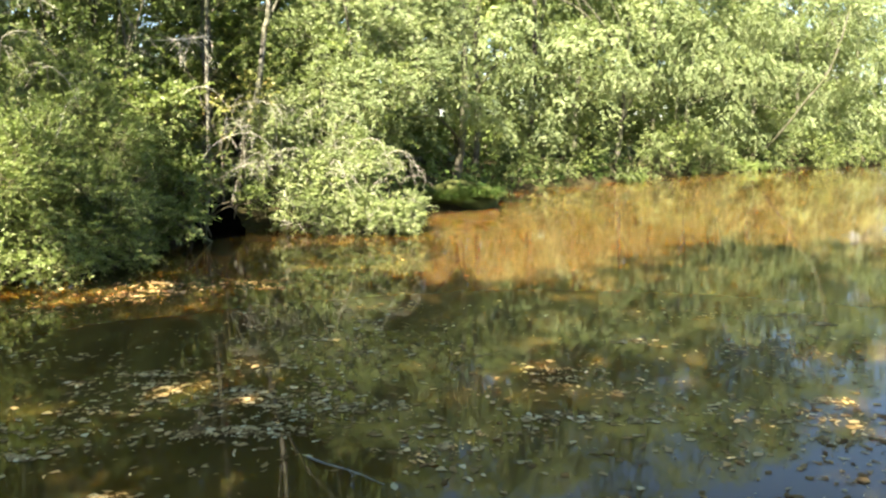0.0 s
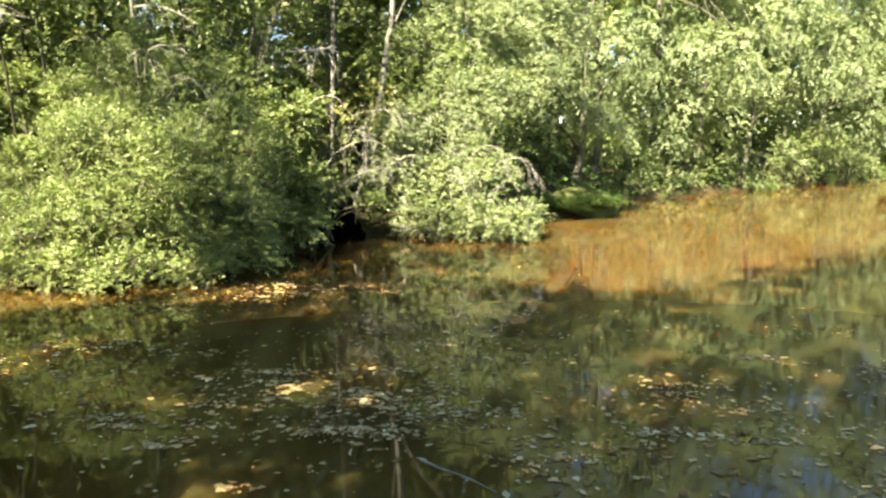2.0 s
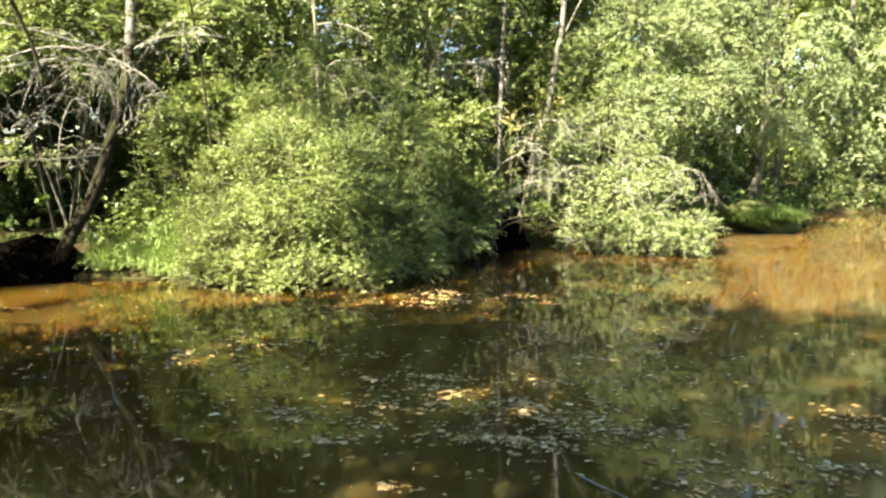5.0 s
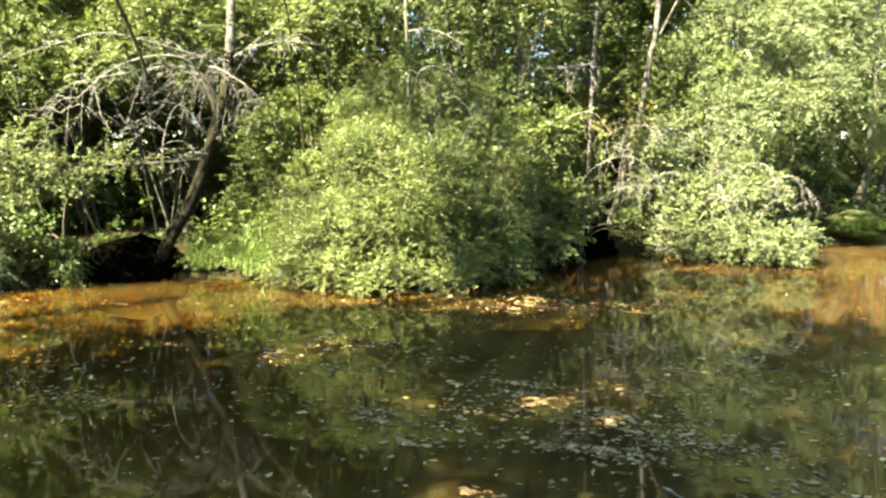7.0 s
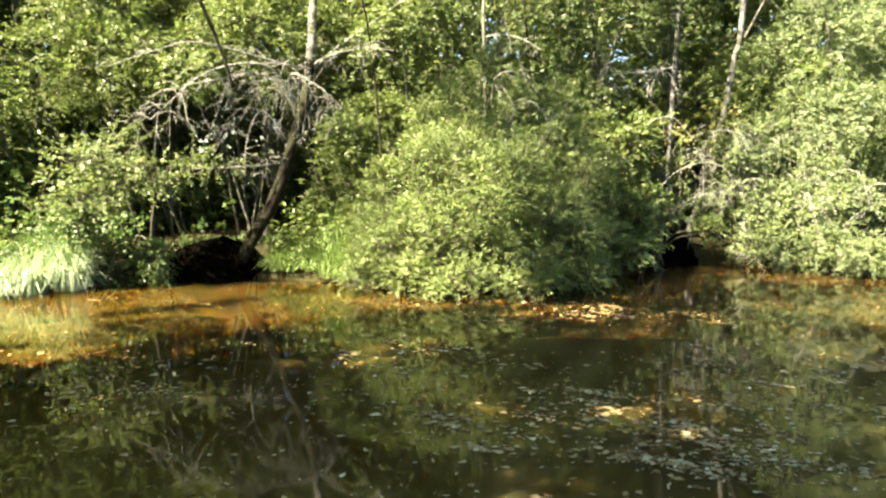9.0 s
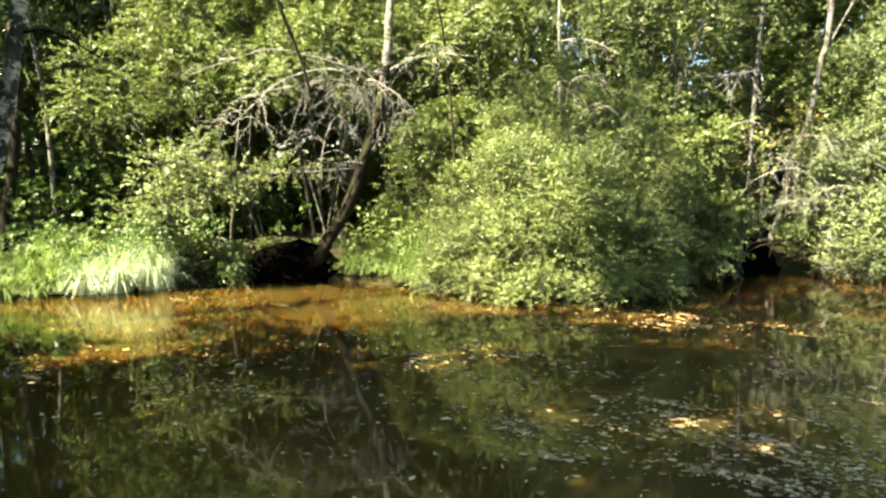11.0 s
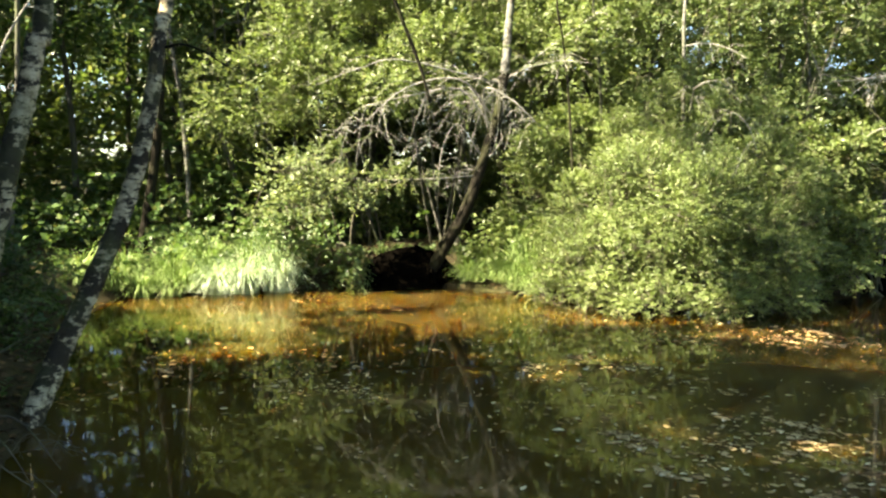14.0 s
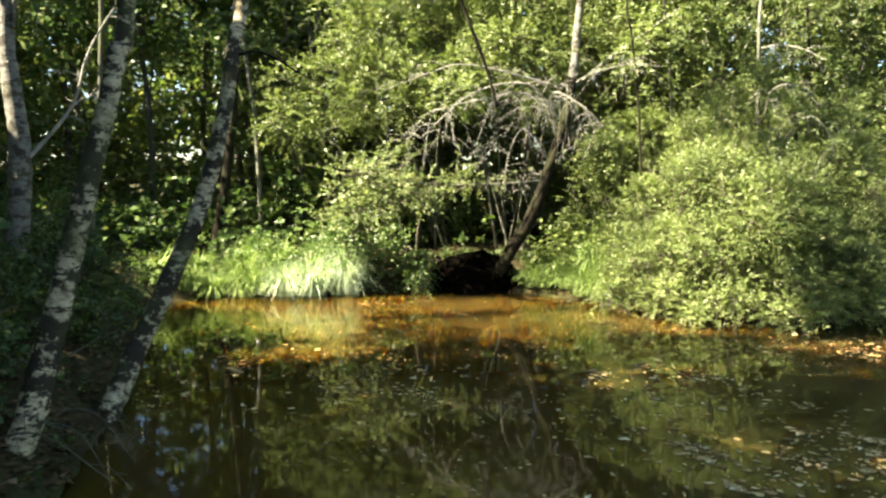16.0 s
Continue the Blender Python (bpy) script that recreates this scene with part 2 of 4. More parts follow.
    return v, f


def wave(rng, p, size, terms=7):
    """A soft random field of about -1 to 1."""
    out = np.zeros(len(p))
    for _ in range(terms):
        k = rng.normal(size=3) * (2.2 / size)
        out += np.sin(p @ k + rng.uniform(0, 6.28))
    return out / math.sqrt(terms) * 1.1


def crown_points(rng, blobs, n, shell=0.5, gap=-0.35, size=0.8, floor=0.06, under=1.0, lobe=0.42):
    """Places and outward ways of twigs in a crown: each large lobe carries many small boughs, and whole boughs are missing."""
    b = np.array(blobs, float)
    rad = b[:, 3:6]
    per = int(2.8 / lobe ** 2)
    k = np.repeat(np.arange(len(b)), per)
    d = unit(rng.normal(size=(len(k), 3)))
    r = (shell + (1 - shell) * rng.uniform(0, 1, len(k)) ** 0.6) * (1 + 0.12 * rng.normal(size=len(k))) * 0.76
    c = b[k, :3] + d * rad[k] * r[:, None]
    face = unit(d / rad[k])
    bough = lobe * (0.65 * rad[k] + 0.35 * rad[k].mean(1, keepdims=True)) * rng.uniform(0.6, 1.3, (len(k), 1)) * np.array([1.1, 1.1, 0.85])
    ok = (wave(rng, c, size) > gap) & ((d[:, 2] > -0.35) | (rng.random(len(d)) < under))
    c, face, bough = c[ok], face[ok], bough[ok]
    area = bough.prod(1) ** 0.67
    pick = rng.choice(len(c), int(n * 1.3), p=area / area.sum())
    e = unit(rng.normal(size=(len(pick), 3)) + face[pick] * 0.6 + np.array([0, 0, 0.25]))
    p = c[pick] + e * bough[pick] * (0.45 + 0.6 * rng.uniform(0, 1, len(pick)) ** 0.7)[:, None]
    ok = p[:, 2] > floor
    return p[ok][:n], unit(e[ok][:n] * 0.85 + face[pick][ok][:n] * 0.35)


def sprays(rng, p, out, count, twig, leaf, ratio=0.30, droop=0.35, rise=0.25, flat=0.55, rough=0.3):
    """Leaves set along a short bent twig at each place; returns leaves and twig stems."""
    n = len(p)
    ax = unit(out + rng.normal(size=(n, 3)) * 0.55 + np.array([0, 0, rise]))
    tl = twig * rng.uniform(0.55, 1.25, n)
    u = np.tile(np.linspace(0.08, 1.0, count), (n, 1)) + rng.uniform(-0.04, 0.04, (n, count))
    dr = np.array([0, 0, -1.0]) * droop
    q = p[:, None] + (ax[:, None] * u[..., None] + dr * (u ** 2)[..., None]) * tl[:, None, None]
    tan = unit(ax[:, None] + 2 * dr * u[..., None])
    rnd = rng.normal(size=(n, count, 3))
    sgn = np.where(np.arange(count) % 2, 1.0, -1.0)[None, :, None]
    side = unit(np.cross(tan, np.array([0, 0, 1.0]) + rnd * 0.35))
    along = tan * 0.6 + side * sgn * 0.8 + rnd * 0.3
    normal = np.array([0, 0, flat]) + out[:, None] * 0.9 + rng.normal(size=(n, 1, 3)) * rough + rng.normal(size=(n, count, 3)) * rough
    ln = leaf * rng.uniform(0.6, 1.25, n * count)
    v, f = leaf_faces(q.reshape(-1, 3), along.reshape(-1, 3), normal.reshape(-1, 3), ln, ln * ratio)
    return v, f, (p, ax, tl, dr)


def stems(data, keep, r):
    """Thin three-sided stems for some of the twigs."""
    p, ax, tl, dr = data
    k = np.arange(0, len(p), keep)
    p, ax, tl = p[k], ax[k], tl[k]
    s = unit(np.cross(ax, np.array([0.2, 0.1, 1.0])))
    t = np.cross(ax, s)
    rows = []
    for u, w in ((-0.5, 1.0), (0.3, 0.8), (0.95, 0.35)):
        c = p + (ax * u + dr * u * abs(u)) * tl[:, None]
        for a in (0, 2.1, 4.2):
            rows.append(c + (s * math.cos(a) + t * math.sin(a)) * r * w)
    v = np.stack(rows, 1).reshape(-1, 3)
    quads = [(i + j, i + (j + 1) % 3, i + 3 + (j + 1) % 3, i + 3 + j) for i in (0, 3) for j in range(3)]
    f = (np.arange(len(p))[:, None, None] * 9 + np.array(quads)[None]).reshape(-1, 4)
    return v, f


# ---------------------------------------------------------------- the pond and its banks
SHORE = np.array([(12, 0.4), (0, 0.7), (-3.2, 0.62), (-4.2, 1.0), (-4.9, 1.35), (-5.6, 1.75), (-6.3, 2.1), (-7.2, 2.4), (-8.4, 2.8), (-9.6, 3.3),
                  (-10.2, 4.3), (-9.8, 5.1), (-9.35, 6.1), (-8.8, 7.1), (-7.9, 7.95), (-6.6, 8.5), (-4.9, 9.9), (-4.2, 11.4), (-3.5, 12.8),
                  (-1.8, 14.0), (-0.9, 14.5), (-0.6, 15.9), (-0.2, 16.6), (0.9, 17.0), (1.3, 18.5), (1.6, 21.3), (3.6, 23.7), (5.7, 25.7), (9.7, 30.2),
                  (14.5, 33.5), (20.8, 37.7), (34, 47), (60, 50), (62, 20), (40, 3)])


def shore_distance(p):
    """Metres from the shore line; positive on land."""
    a, b = SHORE, np.roll(SHORE, -1, 0)
    best = np.full(len(p), 1e9)
    inside = np.zeros(len(p), bool)
    for (ax, ay), (bx, by) in zip(a, b):
        d = np.array([bx - ax, by - ay])
        t = np.clip(((p - (ax, ay)) @ d) / (d @ d), 0, 1)
        best = np.minimum(best, np.hypot(*(p - (ax, ay) - t[:, None] * d).T))
        cross = ((ay > p[:, 1]) != (by > p[:, 1])) & (p[:, 0] < (bx - ax) * (p[:, 1] - ay) / (by - ay + 1e-12) + ax)
        inside ^= cross
    return np.where(inside, -best, best)


def land(p):
    """Height of the ground at the places p."""
    p = np.asarray(p, float).reshape(-1, 2)
    d = shore_distance(p)
    rng = np.random.default_rng(5)
    q = np.column_stack([p, np.zeros(len(p))])
    rough = wave(rng, q, 1.3) * 0.05 + wave(rng, q, 0.5) * 0.025
    up = 0.02 + 0.40 * (1 - np.exp(-np.maximum(d, 0) / 0.5)) + rough * np.clip(d / 0.6, 0, 1)
    down = -0.9 * (1 - np.exp(np.minimum(d, 0) / 0.9))
    return np.where(d > 0, up, down)


def land_at(x, y):
    return float(land([(x, y)])[0])


def axis_steps(lo, hi, fine, far):
    mid = np.arange(lo, hi + fine, fine)
    grow = np.cumsum(0.4 * 1.28 ** np.arange(34))
    grow = grow[grow < far]
    return np.concatenate([lo - grow[::-1], mid, hi + grow])


gx, gy = axis_steps(-13, 4, 0.22, 2500), axis_steps(-1, 20, 0.22, 2500)
XX, YY = np.meshgrid(gx, gy)
flat = np.column_stack([XX.ravel(), YY.ravel()])
zz = land(flat)
nx, ny = len(gx), len(gy)
idx = np.arange(nx * ny).reshape(ny, nx)
gf = np.stack([idx[:-1, :-1], idx[:-1, 1:], idx[1:, 1:], idx[1:, :-1]], -1).reshape(-1, 4)
ground = part("ground", build_mesh("ground", np.column_stack([flat, zz]), gf, M_GROUND), smooth=True)
tagged(ground, "dark soil and moss of the wooded pond bank", "ground", kind="structure")

wv = np.array([(-11.5, -0.5, 0), (66, -0.5, 0), (66, 54, 0), (-11.5, 54, 0)], float)
water = part("water", build_mesh("water", wv, [(0, 1, 2, 3)], M_WATER))
tagged(water, "still brown pond water reflecting the trees", "water", kind="structure")


# ---------------------------------------------------------------- kinds of things
def shrub(name, label, seed, foot, blobs, twigs, leaves, twig, leaf, mat, bark, stem_count=7, ratio=0.3, droop=0.3, rise=0.3,
          gap=-0.35, size=0.8, shell=0.5, stem_r=0.022, keep=2, group="", shoots=0, lobe=0.42, rough=0.38):
    """A many-stemmed bush: stems from one foot, thin twigs and leaves."""
    rng = np.random.default_rng(seed)
    fx, fy = foot
    fz = land_at(fx, fy)
    root = new(name)
    root.location = (fx, fy, fz)
    tagged(root, label, "shrub", group)
    off = np.array([fx, fy, fz])
    p, out = crown_points(rng, blobs, twigs, shell, gap, size, lobe=lobe)
    v, f, data = sprays(rng, p, out, leaves, twig, leaf, ratio, droop, rise, rough=rough)
    tagged(part("foliage", build_mesh("foliage", v - off, f, mat), root), kind="stuff")
    sv, sf = stems(data, keep, 0.0035 + leaf * 0.02)
    tagged(part("twig_growth", build_mesh("twig_growth", sv - off, sf, bark), root), kind="stuff")
    b = np.array(blobs, float)
    if shoots:
        # long leafy shoots that break the outline
        sp, so = crown_points(rng, blobs, shoots, 0.9, -2.0, size)
        so = unit(so * 0.7 + np.array([0, 0, 0.75]) + rng.normal(size=so.shape) * 0.3)
        hv, hf, hd = sprays(rng, sp, so, 17, twig * 2.0, leaf, ratio, 0.18, 0.3, rough=rough)
        tagged(part("shoot_growth", build_mesh("shoot_growth", hv - off, hf, mat), root), kind="stuff")
        kv, kf = stems(hd, 1, 0.004)
        tagged(part("twig_growth", build_mesh("twig_growth", kv - off, kf, bark), root), kind="stuff")
    for i in range(stem_count):
        k = rng.integers(len(b))
        end = b[k, :3] + rng.normal(size=3) * b[k, 3:6] * 0.35
        end[2] = max(end[2], 0.5)
        start = off + np.array([rng.normal() * 0.15, rng.normal() * 0.15, -0.08])
        mid = start * 0.5 + end * 0.5 + np.array([rng.normal() * 0.12, rng.normal() * 0.12, 0.15 + 0.2 * rng.random()])
        tv, tf = tube([start, mid, end], stem_r * rng.uniform(0.7, 1.2), 0.006, 6, 5)
        part("stem", build_mesh("stem", tv - off, tf, bark), root, smooth=True)
    return root


def tree(name, label, seed, trunk, r0, r1, blobs, twigs, leaves, twig, leaf, mat, bark, limbs=6, ratio=0.32, droop=0.45, rise=0.1,
         gap=-0.3, size=1.2, shell=0.35, keep=4, group="", category="tree", sides=10, limb_from=0.35, lobe=0.4, rough=0.3):
    """A tree: tapered trunk along the points given, limbs and a leafy crown."""
    rng = np.random.default_rng(seed)
    trunk = np.asarray(trunk, float)
    off = trunk[0].copy()
    root = new(name)
    root.location = off
    tagged(root, label, category, group)
    tv, tf = tube(trunk - off, r0, r1, sides, 9, 0.045, rng, 0.85)
    stem = part("trunk", build_mesh("trunk", tv, tf, bark), root, smooth=True)
    path = smooth_path(trunk, 7)
    b = np.array(blobs, float)
    for i in range(limbs):
        s = limb_from + (0.95 - limb_from) * (i + rng.random() * 0.6) / limbs
        k = int(s * (len(path) - 1))
        start = path[k]
        j = rng.integers(len(b))
        end = b[j, :3] + rng.normal(size=3) * b[j, 3:6] * 0.45
        mid = start * 0.55 + end * 0.45 + np.array([0, 0, 0.25 * np.linalg.norm(end - start) * 0.5])
        rl = (r0 + (r1 - r0) * s) * 0.42
        lv, lf = tube([start - off, mid - off, end - off], rl, 0.008, 6, 5)
        part("limb", build_mesh("limb", lv, lf, bark), stem, smooth=True)
    if twigs:
        p, out = crown_points(rng, blobs, twigs, shell, gap, size, 0.25, 0.3, lobe)
        v, f, data = sprays(rng, p, out, leaves, twig, leaf, ratio, droop, rise, rough=rough)
        tagged(part("crown", build_mesh("crown", v - off, f, mat), root), kind="stuff")
        sv, sf = stems(data, keep, 0.006)
        tagged(part("twig_growth", build_mesh("twig_growth", sv - off, sf, bark), root), kind="stuff")
    return root


def bare_branch(name, label, seed, line, r0, kids, kid_len, hang, bark=None, category="branch", sub=3):
    """A dead branch with forking bare twigs."""
    rng = np.random.default_rng(seed)
    line = np.asarray(line, float)
    off = line[0].copy()
    root = new(name)
    root.location = off
    tagged(root, label, category)
    v, f = tube(line - off, r0, r0 * 0.3, 6, 6, 0.05, rng)
    part("main_stem", build_mesh("main_stem", v, f, bark or M_DEAD), root, smooth=True)
    path = smooth_path(line, 10) - off
    pieces = []
    for i in range(kids):
        s = path[rng.integers(int(len(path) * 0.15), len(path))]
        d = unit(rng.normal(size=3) * np.array([1, 1, 0.45]) + np.array([0, 0, -hang * 0.6]))
        ln = kid_len * rng.uniform(0.4, 1.2)
        e = s + d * ln + np.array([0, 0, -hang * ln * 0.5])
        m = s + d * ln * 0.5 + np.array([0, 0, 0.12 * ln])
        pieces.append(tube([s, m, e], r0 * 0.28, 0.0018, 4, 4))
        for _ in range(sub):
            w = rng.uniform(0.35, 0.95)
            a = s * (1 - w) ** 2 + 2 * m * w * (1 - w) + e * w * w
            d2 = unit(d + rng.normal(size=3) * 0.6 + np.array([0, 0, -hang * 0.7]))
            l2 = ln * rng.uniform(0.25, 0.55)
            pieces.append(tube([a, a + d2 * l2 * 0.5, a + d2 * l2 + np.array([0, 0, -hang * l2 * 0.25])], r0 * 0.15, 0.0014, 4, 3))
    v, f = join(pieces)
    tagged(part("twig_growth", build_mesh("twig_growth", v, f, bark or M_DEAD), root), kind="stuff")
    return root


def tussock(label, seed, x, y, height, spread, n, mat, width=0.006, group="grass tussocks on the bank"):
    rng = np.random.default_rng(seed)
    v, f = blades_fan(rng, n, spread, height, width)
    ob = part("grass_tussock", build_mesh("grass_tussock", v, f, mat))
    ob.location = (x, y, max(land_at(x, y), 0.0) - 0.03)
    return tagged(ob, label, "grass", group)


def undergrowth(name, label, seed, spots, n, leaves, leaf, mat, height=0.5, twig=0.3, kind="stuff", ratio=0.38):
    """Low herbs and brambles along the places given."""
    rng = np.random.default_rng(seed)
    s = np.array(spots, float)
    k = rng.integers(len(s), size=n)
    xy = s[k, :2] + rng.normal(size=(n, 2)) * s[k, 2:3]
    z = land(xy)
    ok = z > 0.0
    xy, z = xy[ok], z[ok]
    p = np.column_stack([xy, z + rng.uniform(0.02, 1, len(xy)) ** 1.3 * height])
    out = unit(rng.normal(size=(len(p), 3)) + np.array([0, 0, 0.8]))
    v, f, data = sprays(rng, p, out, leaves, twig, leaf, ratio, 0.4, 0.4)
    ob = part(name, build_mesh(name, v, f, mat))
    return tagged(ob, label, "undergrowth", kind=kind)

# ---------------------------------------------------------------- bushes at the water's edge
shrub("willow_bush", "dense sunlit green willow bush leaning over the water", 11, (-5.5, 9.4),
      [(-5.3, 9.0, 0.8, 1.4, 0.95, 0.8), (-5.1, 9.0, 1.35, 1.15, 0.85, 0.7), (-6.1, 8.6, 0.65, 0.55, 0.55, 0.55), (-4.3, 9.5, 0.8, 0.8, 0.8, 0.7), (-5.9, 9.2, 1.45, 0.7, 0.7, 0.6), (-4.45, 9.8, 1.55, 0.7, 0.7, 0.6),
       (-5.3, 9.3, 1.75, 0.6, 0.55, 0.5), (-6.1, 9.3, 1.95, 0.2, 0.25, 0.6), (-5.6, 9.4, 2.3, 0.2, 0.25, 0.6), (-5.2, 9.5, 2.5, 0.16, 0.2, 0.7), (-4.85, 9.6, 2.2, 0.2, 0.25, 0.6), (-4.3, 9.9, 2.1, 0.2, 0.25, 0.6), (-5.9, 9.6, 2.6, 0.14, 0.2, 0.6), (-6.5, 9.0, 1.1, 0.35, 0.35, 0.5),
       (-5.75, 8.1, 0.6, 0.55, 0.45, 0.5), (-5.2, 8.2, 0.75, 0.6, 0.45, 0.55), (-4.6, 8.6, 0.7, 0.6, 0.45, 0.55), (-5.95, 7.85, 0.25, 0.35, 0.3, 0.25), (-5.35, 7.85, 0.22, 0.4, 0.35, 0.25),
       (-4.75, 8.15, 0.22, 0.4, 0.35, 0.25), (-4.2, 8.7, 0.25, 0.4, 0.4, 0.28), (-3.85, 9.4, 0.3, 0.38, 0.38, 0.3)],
      13500, 16, 0.22, 0.044, M_WILLOW_LIT, M_TWIG, 12, ratio=0.165, gap=-1.1, size=0.5, shell=0.6, shoots=520, lobe=0.36, rough=0.65, rise=0.8)
shrub("alder_bush", "shaded alder bush with loose leaf sprays above a dark hollow", 12, (-3.75, 12.2),
      [(-3.92, 11.23, 1.96, 0.34, 0.28, 0.40), (-3.52, 11.58, 2.25, 0.36, 0.28, 0.32), (-3.32, 11.53, 1.42, 0.34, 0.28, 0.28), (-3.58, 11.03, 1.02, 0.40, 0.32, 0.28),
       (-3.28, 11.75, 0.85, 0.40, 0.32, 0.22), (-3.67, 10.69, 0.48, 0.38, 0.3, 0.22), (-2.93, 11.94, 0.62, 0.26, 0.22, 0.14), (-4.2, 10.6, 0.5, 0.6, 0.5, 0.4), (-4.4, 11.2, 1.5, 0.7, 0.7, 0.8)],
      2300, 13, 0.24, 0.058, M_BUSH, M_TWIG, 9, gap=-0.3, size=0.5, shoots=110, rough=0.5)
shrub("grey_willow_bush", "pale grey-green willow bush with many bare twigs at the waterline", 13, (-1.85, 13.7),
      [(-1.6, 13.1, 0.47, 0.62, 0.45, 0.50), (-1.04, 13.06, 0.40, 0.60, 0.43, 0.42), (-2.1, 13.03, 0.34, 0.50, 0.38, 0.44), (-2.03, 13.25, 1.02, 0.50, 0.4, 0.40), (-1.34, 13.33, 1.05, 0.58, 0.45, 0.42),
       (-2.72, 13.02, 1.72, 0.50, 0.4, 0.32), (-2.35, 13.4, 1.99, 0.42, 0.34, 0.28), (-2.73, 12.91, 1.13, 0.36, 0.3, 0.26), (-0.7, 12.88, 0.25, 0.30, 0.24, 0.22), (-1.75, 13.4, 1.5, 0.45, 0.36, 0.34), (-2.5, 13.1, 0.75, 0.34, 0.3, 0.3)],
      4300, 13, 0.22, 0.054, M_GREYWILLOW, M_DEAD, 14, ratio=0.22, gap=-0.6, size=0.4, keep=2, shoots=170, rough=0.55, lobe=0.4)
shrub("young_willow", "low sunlit young willow between the leaning tree and the willow bush", 15, (-7.45, 9.2),
      [(-7.4, 8.8, 1.4, 0.34, 0.32, 0.36), (-7.2, 9.0, 1.95, 0.36, 0.32, 0.32), (-7.45, 8.9, 0.85, 0.36, 0.32, 0.32), (-7.0, 9.1, 1.5, 0.34, 0.32, 0.36), (-7.15, 9.0, 1.0, 0.34, 0.3, 0.34)],
      800, 13, 0.22, 0.052, M_BUSH, M_TWIG, 6, ratio=0.2, gap=-0.6, size=0.5, shoots=60, rough=0.5)
shrub("bank_shrub", "open shrub with pale arching sprays beside the leaning tree", 14, (-9.3, 7.3),
      [(-8.88, 5.96, 1.61, 0.47, 0.36, 0.13), (-8.5, 6.33, 1.44, 0.51, 0.4, 0.16), (-8.66, 5.94, 1.19, 0.41, 0.31, 0.14), (-8.3, 6.75, 1.52, 0.46, 0.36, 0.11),
       (-8.11, 7.28, 1.55, 0.46, 0.36, 0.08), (-9.2, 5.85, 1.34, 0.32, 0.24, 0.17), (-8.89, 6.48, 1.76, 0.42, 0.34, 0.13), (-9.44, 5.65, 0.98, 0.32, 0.26, 0.12)],
      360, 11, 0.24, 0.052, M_GREYWILLOW, M_TWIG, 4, gap=-0.2, size=0.4, shoots=50, droop=0.3, keep=2, rise=0.1, rough=0.35)

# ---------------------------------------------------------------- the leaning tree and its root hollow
# The lower trunk carries the shade of its own crown in its colour.
leaning = tree("leaning_tree", "leaning tree with shade-coloured lower trunk and pale upper trunk on the bank", 21,
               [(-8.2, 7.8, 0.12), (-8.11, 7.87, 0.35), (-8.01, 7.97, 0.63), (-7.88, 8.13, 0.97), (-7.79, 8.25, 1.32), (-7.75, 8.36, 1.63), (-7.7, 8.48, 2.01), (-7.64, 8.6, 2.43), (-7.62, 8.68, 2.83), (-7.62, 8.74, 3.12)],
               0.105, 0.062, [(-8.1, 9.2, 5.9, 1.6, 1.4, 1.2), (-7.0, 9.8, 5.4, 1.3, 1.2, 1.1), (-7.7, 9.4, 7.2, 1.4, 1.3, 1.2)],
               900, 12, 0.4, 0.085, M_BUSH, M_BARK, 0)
v, f = tube(np.array([(-7.62, 8.72, 3.04), (-7.61, 8.75, 3.38), (-7.63, 8.8, 3.74), (-7.64, 8.86, 4.14), (-7.7, 9.3, 7.2)]) - np.array([-8.2, 7.8, 0.12]), 0.068, 0.045, 9, 5)
part("upper_trunk", build_mesh("upper_trunk", v, f, M_WHITEBARK), leaning, "pale bare upper trunk", True)

# ---------------------------------------------------------------- birches on the near bank
# Lobes of its unseen crown are set to shade the top of the willow.
tree("birch_tree", "leaning birch trunk with peeling patchy bark", 31,
     [(-5.48, 1.6, -0.06), (-5.57, 1.78, 0.21), (-5.63, 1.92, 0.46), (-5.64, 2.05, 0.69), (-5.64, 2.2, 1.0), (-5.63, 2.35, 1.33), (-5.63, 2.47, 1.66), (-5.64, 2.57, 2.03), (-5.66, 2.65, 2.41), (-5.69, 2.71, 2.71), (-5.75, 2.81, 3.06), (-5.8, 3.0, 5.0), (-5.8, 3.1, 8.5)],
     0.083, 0.042, [(-6.0, 3.0, 7.2, 1.4, 1.3, 0.8), (-6.9, 3.3, 8.1, 1.1, 1.1, 0.65)], 380, 10, 0.45, 0.10, M_BIRCH, M_BIRCHBARK, 5, limb_from=0.9, sides=14)
# Low crown lobes, out of view, are added to keep sky light off the bank.
tree("birch_tree", "thick shaded birch trunk with rough lower bark", 32,
     [(-4.69, 0.87, -0.02), (-4.74, 1.01, 0.31), (-4.78, 1.1, 0.59), (-4.8, 1.2, 0.93), (-4.83, 1.28, 1.21), (-4.83, 1.35, 1.5), (-4.84, 1.43, 1.79), (-4.87, 1.52, 2.08), (-4.9, 1.59, 2.38), (-4.93, 1.66, 2.69), (-5.0, 1.8, 5.2), (-5.1, 1.9, 8.5)],
     0.086, 0.045, [(-5.1, 1.9, 7.6, 1.7, 1.7, 1.2), (-5.0, 2.0, 9.0, 1.7, 1.6, 1.2), (-5.6, 0.4, 5.6, 1.8, 1.3, 0.8), (-7.6, 0.4, 5.2, 1.6, 1.3, 0.7), (-4.0, 0.0, 6.0, 1.5, 1.2, 0.8)], 1200, 10, 0.45, 0.10, M_BIRCH, M_BIRCHBARK, 5, limb_from=0.9, sides=14)
